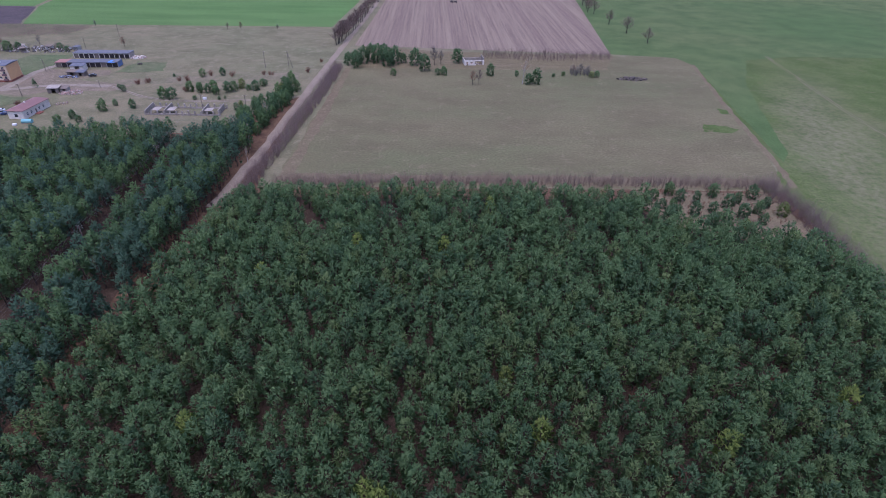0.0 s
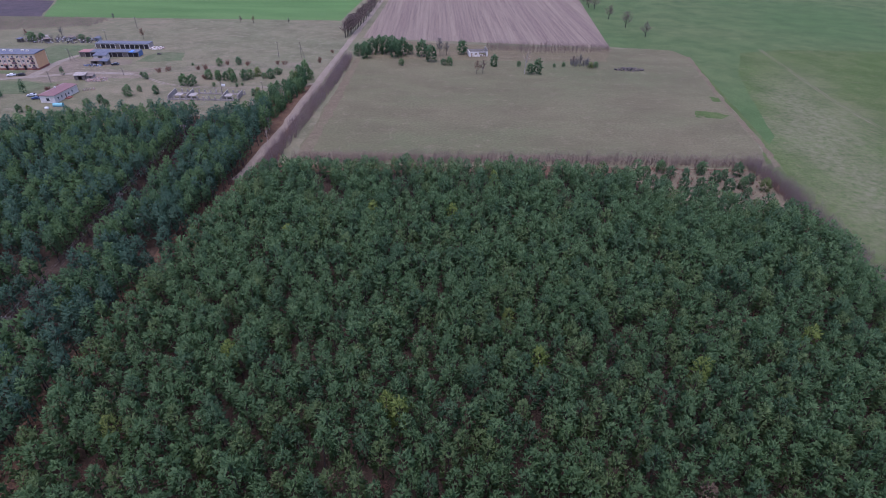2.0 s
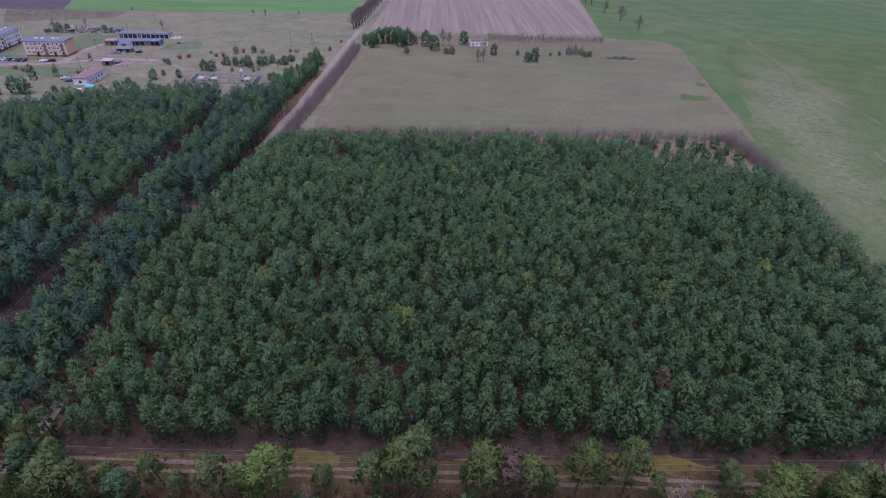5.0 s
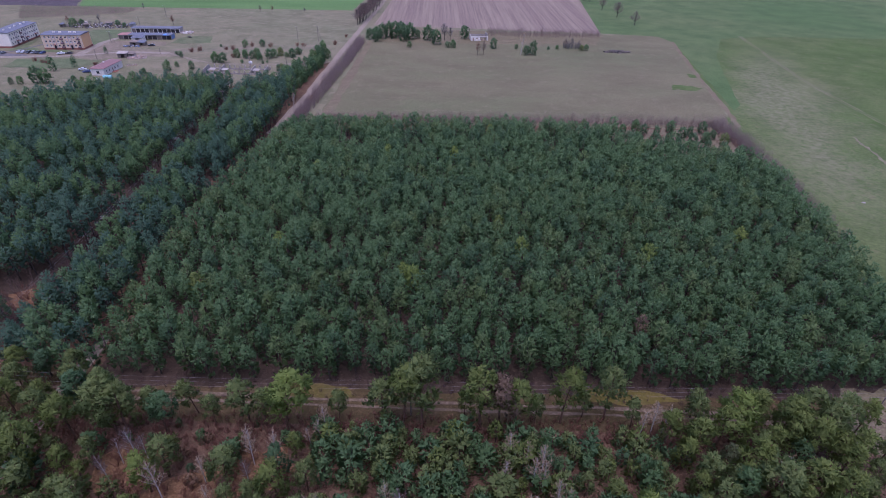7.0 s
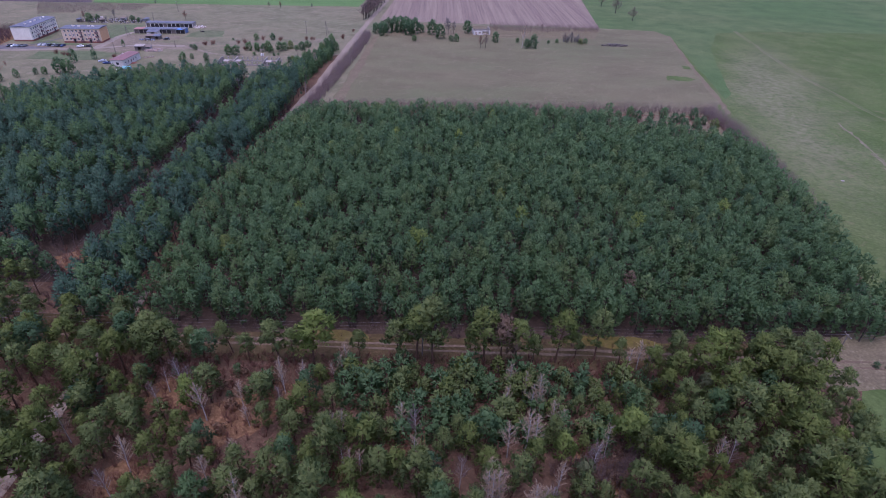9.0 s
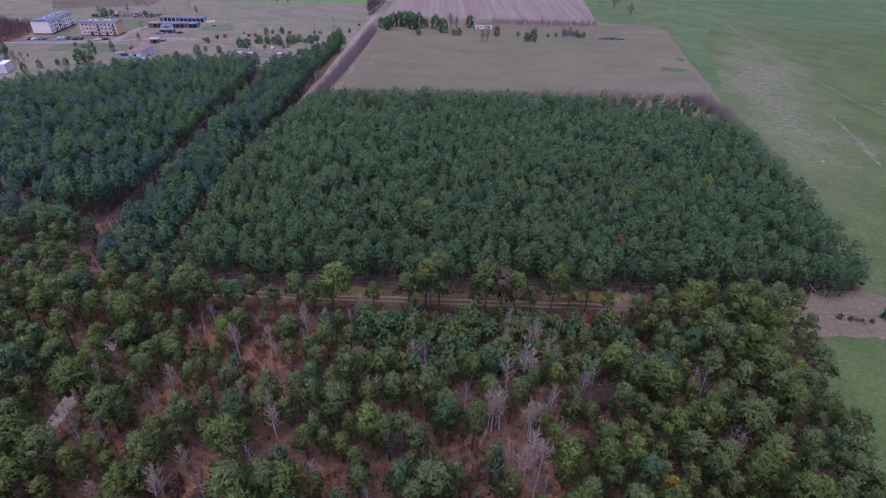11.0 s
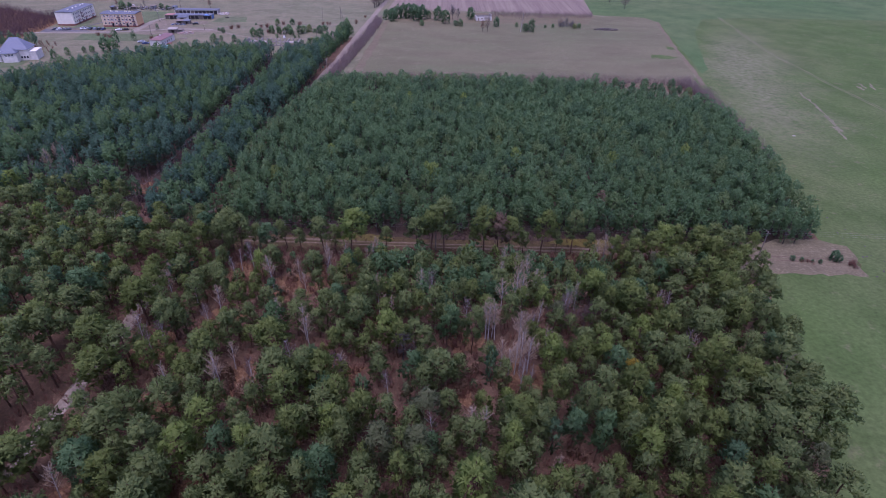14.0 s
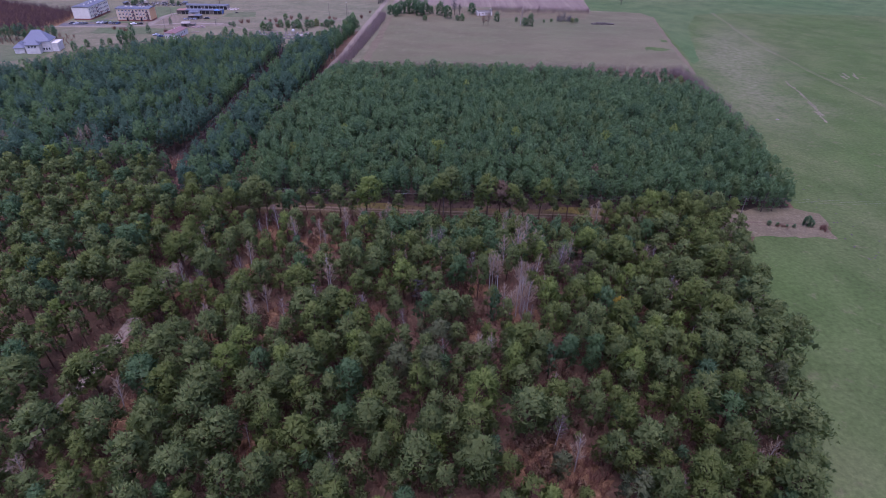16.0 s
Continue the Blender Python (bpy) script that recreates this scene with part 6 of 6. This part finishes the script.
# ---- trees and bushes of the settlement and the meadow ----
def plant_settlement():
    rng = np.random.default_rng(71)
    for x, y, h in [(-222.6, 256.1, 8.9), (-215.2, 264.2, 6.6), (-213.4, 296.4, 4.7)]:
        SAPLING.plant(rng, x, y, h / 5.0, tone=3, wide=0.72, label="narrow dark spruce on the lawn", group="spruces in the settlement")
    for x, y, h in [(-217.8, 233.4, 9.2), (-213.0, 233.8, 7.7), (-225.4, 231.2, 4.4), (-199.6, 235.8, 4.1), (-196.0, 237.5, 3.0), (-230.1, 230.8, 3.6), (-236, 224, 4.5), (-240, 216, 5)]:
        BUSH.plant(rng, x, y, h / 5.0, wide=1.0)
    for x, y, h in [(-169.3, 251.4, 4.1), (-148.2, 266.7, 4.7), (-164.7, 292.3, 3.7), (-169.5, 297.9, 2.3), (-139.7, 282.2, 6.6), (-134.8, 281.3, 5.8), (-130.3, 294.3, 5.1), (-124.4, 292.5, 5.1), (-120.4, 292.8, 5.1), (-117.6, 295.4, 6.2), (-133.0, 321.3, 4.6), (-122.6, 324.9, 4.9), (-110.0, 293.7, 6.0), (-107.1, 296.3, 5.5), (-104.7, 301.2, 5.4), (-123.4, 281.4, 2.2), (-110.8, 281.6, 1.9), (-108.5, 283.5, 1.5), (-149.2, 320.9, 1.8), (-160.4, 261.8, 5.7), (-158.3, 270.0, 3.2), (-126.7, 268.5, 1.6), (-97.6, 266.6, 3.7), (-96.9, 272.2, 2.9), (-96.4, 298.4, 5.5), (-94.6, 305.3, 4.1), (-93.5, 307.1, 3.1), (-115, 290, 4.6), (-126, 297, 4.2), (-100, 298, 3.4), (-172, 244, 4.2), (-164, 247, 3.6)]:
        BUSH.plant(rng, x, y, h / 5.0, wide=rng.uniform(1.0, 1.3))
    brown = [(-163.0, 305.8, 2.9), (-158.9, 308.6, 2.9), (-143.4, 312.6, 2.4), (-138.6, 313.0, 3.0), (-116.6, 323.9, 2.8), (-129.4, 324.3, 2.7), (-132.6, 294.1, 2.8), (-95.3, 327.2, 2.6), (-99.6, 326.9, 2.4), (-75.1, 334.3, 2.8), (-70.7, 358.0, 2.3), (-234, 270, 2.6), (-238, 272, 2.4), (-205, 268, 2.8), (-201, 272, 2.4), (-245, 276, 2.5)]
    brush("bush", [(x + rng.normal() * 0.7, y + rng.normal() * 0.7, h / 2.8 * rng.uniform(0.8, 1.1)) for x, y, h in brown for _ in range(6)], 72, TWIG_RED, "leafless reddish-brown bushes on rough grass", "bushes", 2.8, 1.6, 0.05, 0.05)
    # the grove beside the sandy track
    for x, y, h in [(-76, 296.3, 11.0), (-75.5, 284.0, 11.6), (-80.6, 283.3, 8.8), (-74, 274.8, 7.7), (-77, 278, 6.8), (-78, 262, 9), (-83, 256, 9), (-88, 248, 9), (-79, 244, 9.5), (-82, 236, 10)]:
        BUSH.plant(rng, x, y, h / 5.0, wide=0.62, label="dark green pine beside the sandy track")
    for x, y, h in [(-77.5, 219.1, 10.5), (-78.0, 249.2, 10.5), (-74.5, 204, 7.0)]:
        BIRCH.plant(rng, x, y, h / 9.5, tone=1)
    for x, y in scatter(rng, [(-91, 233), (-78, 233), (-75, 268), (-73, 300), (-80, 300), (-88, 262)], 4.2):
        BUSH.plant(rng, x, y, rng.uniform(0.9, 1.75), wide=rng.uniform(0.65, 0.9), label="dark green pine beside the sandy track")
    # pines and bushes at the far end of the meadow
    for x, y, h in [(-52.8, 351.5, 8.3), (-46.9, 346.2, 9.0), (-43.9, 356.4, 10.0), (-39.9, 362.1, 10.2), (-35.3, 358.3, 11.0), (-28.3, 349.7, 12.0), (-24.2, 356.4, 11.5), (-18.9, 359.0, 6.6), (-11.5, 353.5, 11.0), (-5.2, 341.6, 10.3), (-23.7, 330.4, 4.4), (6.6, 332.7, 5.5), (2.7, 332.9, 4.0), (15.5, 361.1, 9.4), (34.8, 333.2, 7.1), (55.0, 316.8, 6.5), (59.5, 317.2, 8.5), (50.5, 333.0, 3.4), (72.7, 332.4, 2.5), (79.1, 335.1, 3.0), (99.3, 333.7, 4.0), (95.7, 332.3, 4.0), (-32, 364, 10), (-49, 357, 8)]:
        BUSH.plant(rng, x, y, h / 5.0, tone=3 if h > 6 else None, wide=0.95 if h > 6 else 1.1, label="dark green pine at the end of the meadow" if h > 6 else "")
    for x, y, h in [(0.8, 354.8, 11.5), (22.6, 314.9, 7.8), (26.4, 315.3, 8.4), (5.0, 357.2, 8.5), (90, 337, 7), (86, 339, 6)]:
        BARE.plant(rng, x, y, h / 9.0, wide=0.8)
    BIRCH.plant(rng, 51.8, 317.5, 1.5, tone=1)
    for x, y, h in [(160.5, 425.0, 10.5), (154.5, 458.0, 12.5), (149.5, 492.0, 11.0), (148.0, 538.0, 12.0), (144, 545, 12), (146, 560, 12), (147, 580, 12)]:
        BARE.plant(rng, x, y, h / 9.0, tone=0, wide=1.15, label="leafless dark tree at the field edge")
    for x, y, h in [(-66.1, 402, 13), (-64.6, 409, 14), (-63.2, 416, 14), (-62, 427, 13), (-60.9, 438, 14), (-59.7, 450, 14), (-58.5, 463, 14), (-57.6, 480, 14), (-56.8, 500, 14), (-56, 520, 14), (-54, 545, 14), (-52, 575, 14)]:
        for q in range(2):
            BARE.plant(rng, x - 2 + 5 * q * (0.2 if q else 1), y + 4 * q, h / 9.0 * rng.uniform(0.8, 1.0), tone=0, wide=1.0, label="leafless tall roadside tree")
    for x, y, h in [(-257.9, 447.3, 4.7), (-206.9, 384.7, 7.0), (-157.0, 444.3, 5.4), (-147.1, 445.2, 5.4), (-264.1, 386.6, 6.3), (-284, 380, 6), (-120, 448, 4)]:
        BARE.plant(rng, x, y, h / 9.0, wide=0.8, label="small leafless tree at the edge of rough grass")

    def zone(poly, gap, h):
        return [(x, y, rng.uniform(0.6, 1.2) * h) for x, y in scatter(rng, poly, gap)]

    brush("thicket", zone([(-330, 395), (-262, 420), (-258, 445), (-300, 448), (-360, 445)], 1.7, 0.8), 73, TWIG_PURPLE, "leafless purplish thicket at the field edge", "thicket", 2.8, 2.6, 0.05, 0.02)
    brush("thicket", zone([(-285, 364), (-235, 368), (-232, 384), (-262, 390), (-290, 384)], 3.2, 0.7), 81, TWIG_GREY, "leafless scrub in the allotment gardens", "thicket", 3.2, 1.7, 0.05, 0.04)
    for x, y, h in [(-276, 372, 6.5), (-271, 376, 5), (-246, 378, 4), (-238, 372, 3.6)]:
        BUSH.plant(rng, x, y, h / 5.0, wide=1.2)
    brush("thicket", zone([(-330, 255), (-292, 262), (-293, 292), (-300, 330), (-390, 370), (-440, 340), (-420, 275)], 2.4, 1.3), 74, TWIG_DUSK, "leafless reddish wood beyond the white block", "thicket", 4.6, 2.8, 0.05, 0.05)
    brush("hedge", zone([(34, 372), (60, 368), (118, 372), (121, 387), (60, 387), (34, 388)], 1.9, 1.0), 75, TWIG_PURPLE, "pale leafless hedge before the ploughed field", "hedge", 4.5, 1.5, 0.06, 0.025)
    brush("thicket", zone([(84, 335), (96, 335), (97, 343), (85, 343)], 1.6, 1.0), 76, TWIG_GREY, "leafless dark thicket on the meadow", "thicket", 4.5, 1.3, 0.06, 0.06)
    brush("thicket", zone([(-275, 222), (-250, 226), (-258, 250), (-300, 262), (-330, 240)], 3.4, 0.8), 77, TWIG_RED, "leafless brown bushes beyond the villa", "thicket", 4.0, 1.8, 0.05, 0.06)
    WEST.mass(rng, "pines_beyond_villa", [(x, y, rng.normal(0.7, 0.1)) for x, y in scatter(rng, [(-262, 236), (-268, 246), (-330, 240), (-335, 222), (-290, 232)], 4.0)], "dark pine belt beyond the villa", "pine trees")
    for x, y in [(81, 177), (86, 171), (96, 175), (106, 171.5), (115, 167.5), (104, 180), (90, 176), (111, 175), (99, 168), (120, 172), (92, 166), (84, 164), (101, 162), (108, 164), (113, 160), (88, 181), (118, 178), (95, 159), (82, 171), (105, 156), (123, 166)]:
        BUSH.plant(rng, x, y, rng.uniform(0.7, 1.2), label="young pine on bare ground beside the hedge")
    for x, y, s in [(103, 12.5, 0.22), (105, 12, 0.3), (109.8, 13.8, 0.75), (111, 13, 0.5), (100, 13, 0.3), (97.5, 13.4, 0.35)]:
        BUSH.plant(rng, x, y, s, tone=3, label="small dark bush at the end of the clearing")
    brush("bush", [(114 + rng.normal() * 0.9, 10.8 + rng.normal() * 0.6, rng.uniform(0.6, 1.0)) for _ in range(10)] + [(101 + rng.normal() * 1.2, 12.5 + rng.normal() * 0.5, 0.5) for _ in range(8)], 78, TWIG_RED, "leafless brown bush at the pasture corner", "bushes", 2.0, 1.2, 0.08, 0.04)
    v = []
    for x, y in rng.normal((124, 2), (9, 16), (70, 2)):
        if x > 116:
            v.append((np.array([(0.35 * math.cos(q), 0.3 * math.sin(q), 0) for q in range(0, 6)] + [(0.05, 0, 0.22)]) * rng.uniform(0.5, 1.2) + (x, y, 0.03), np.array([(q, (q + 1) % 6, 6) for q in range(6)])))
    vv, tt = joined(v)
    tagged(new("molehills", np_mesh("molehills", vv, tt, [SOIL])), "small dark molehills in the pasture", "molehills", kind="stuff")
    brush("undergrowth", [(x, y, rng.uniform(0.5, 1.0)) for x, y in scatter(rng, [(78, 160), (122, 160), (128, 184), (78, 184)], 2.6)], 79, TWIG_RED, "leafless brown scrub beside the hedge", "undergrowth", 1.8, 1.0)


plant_settlement()
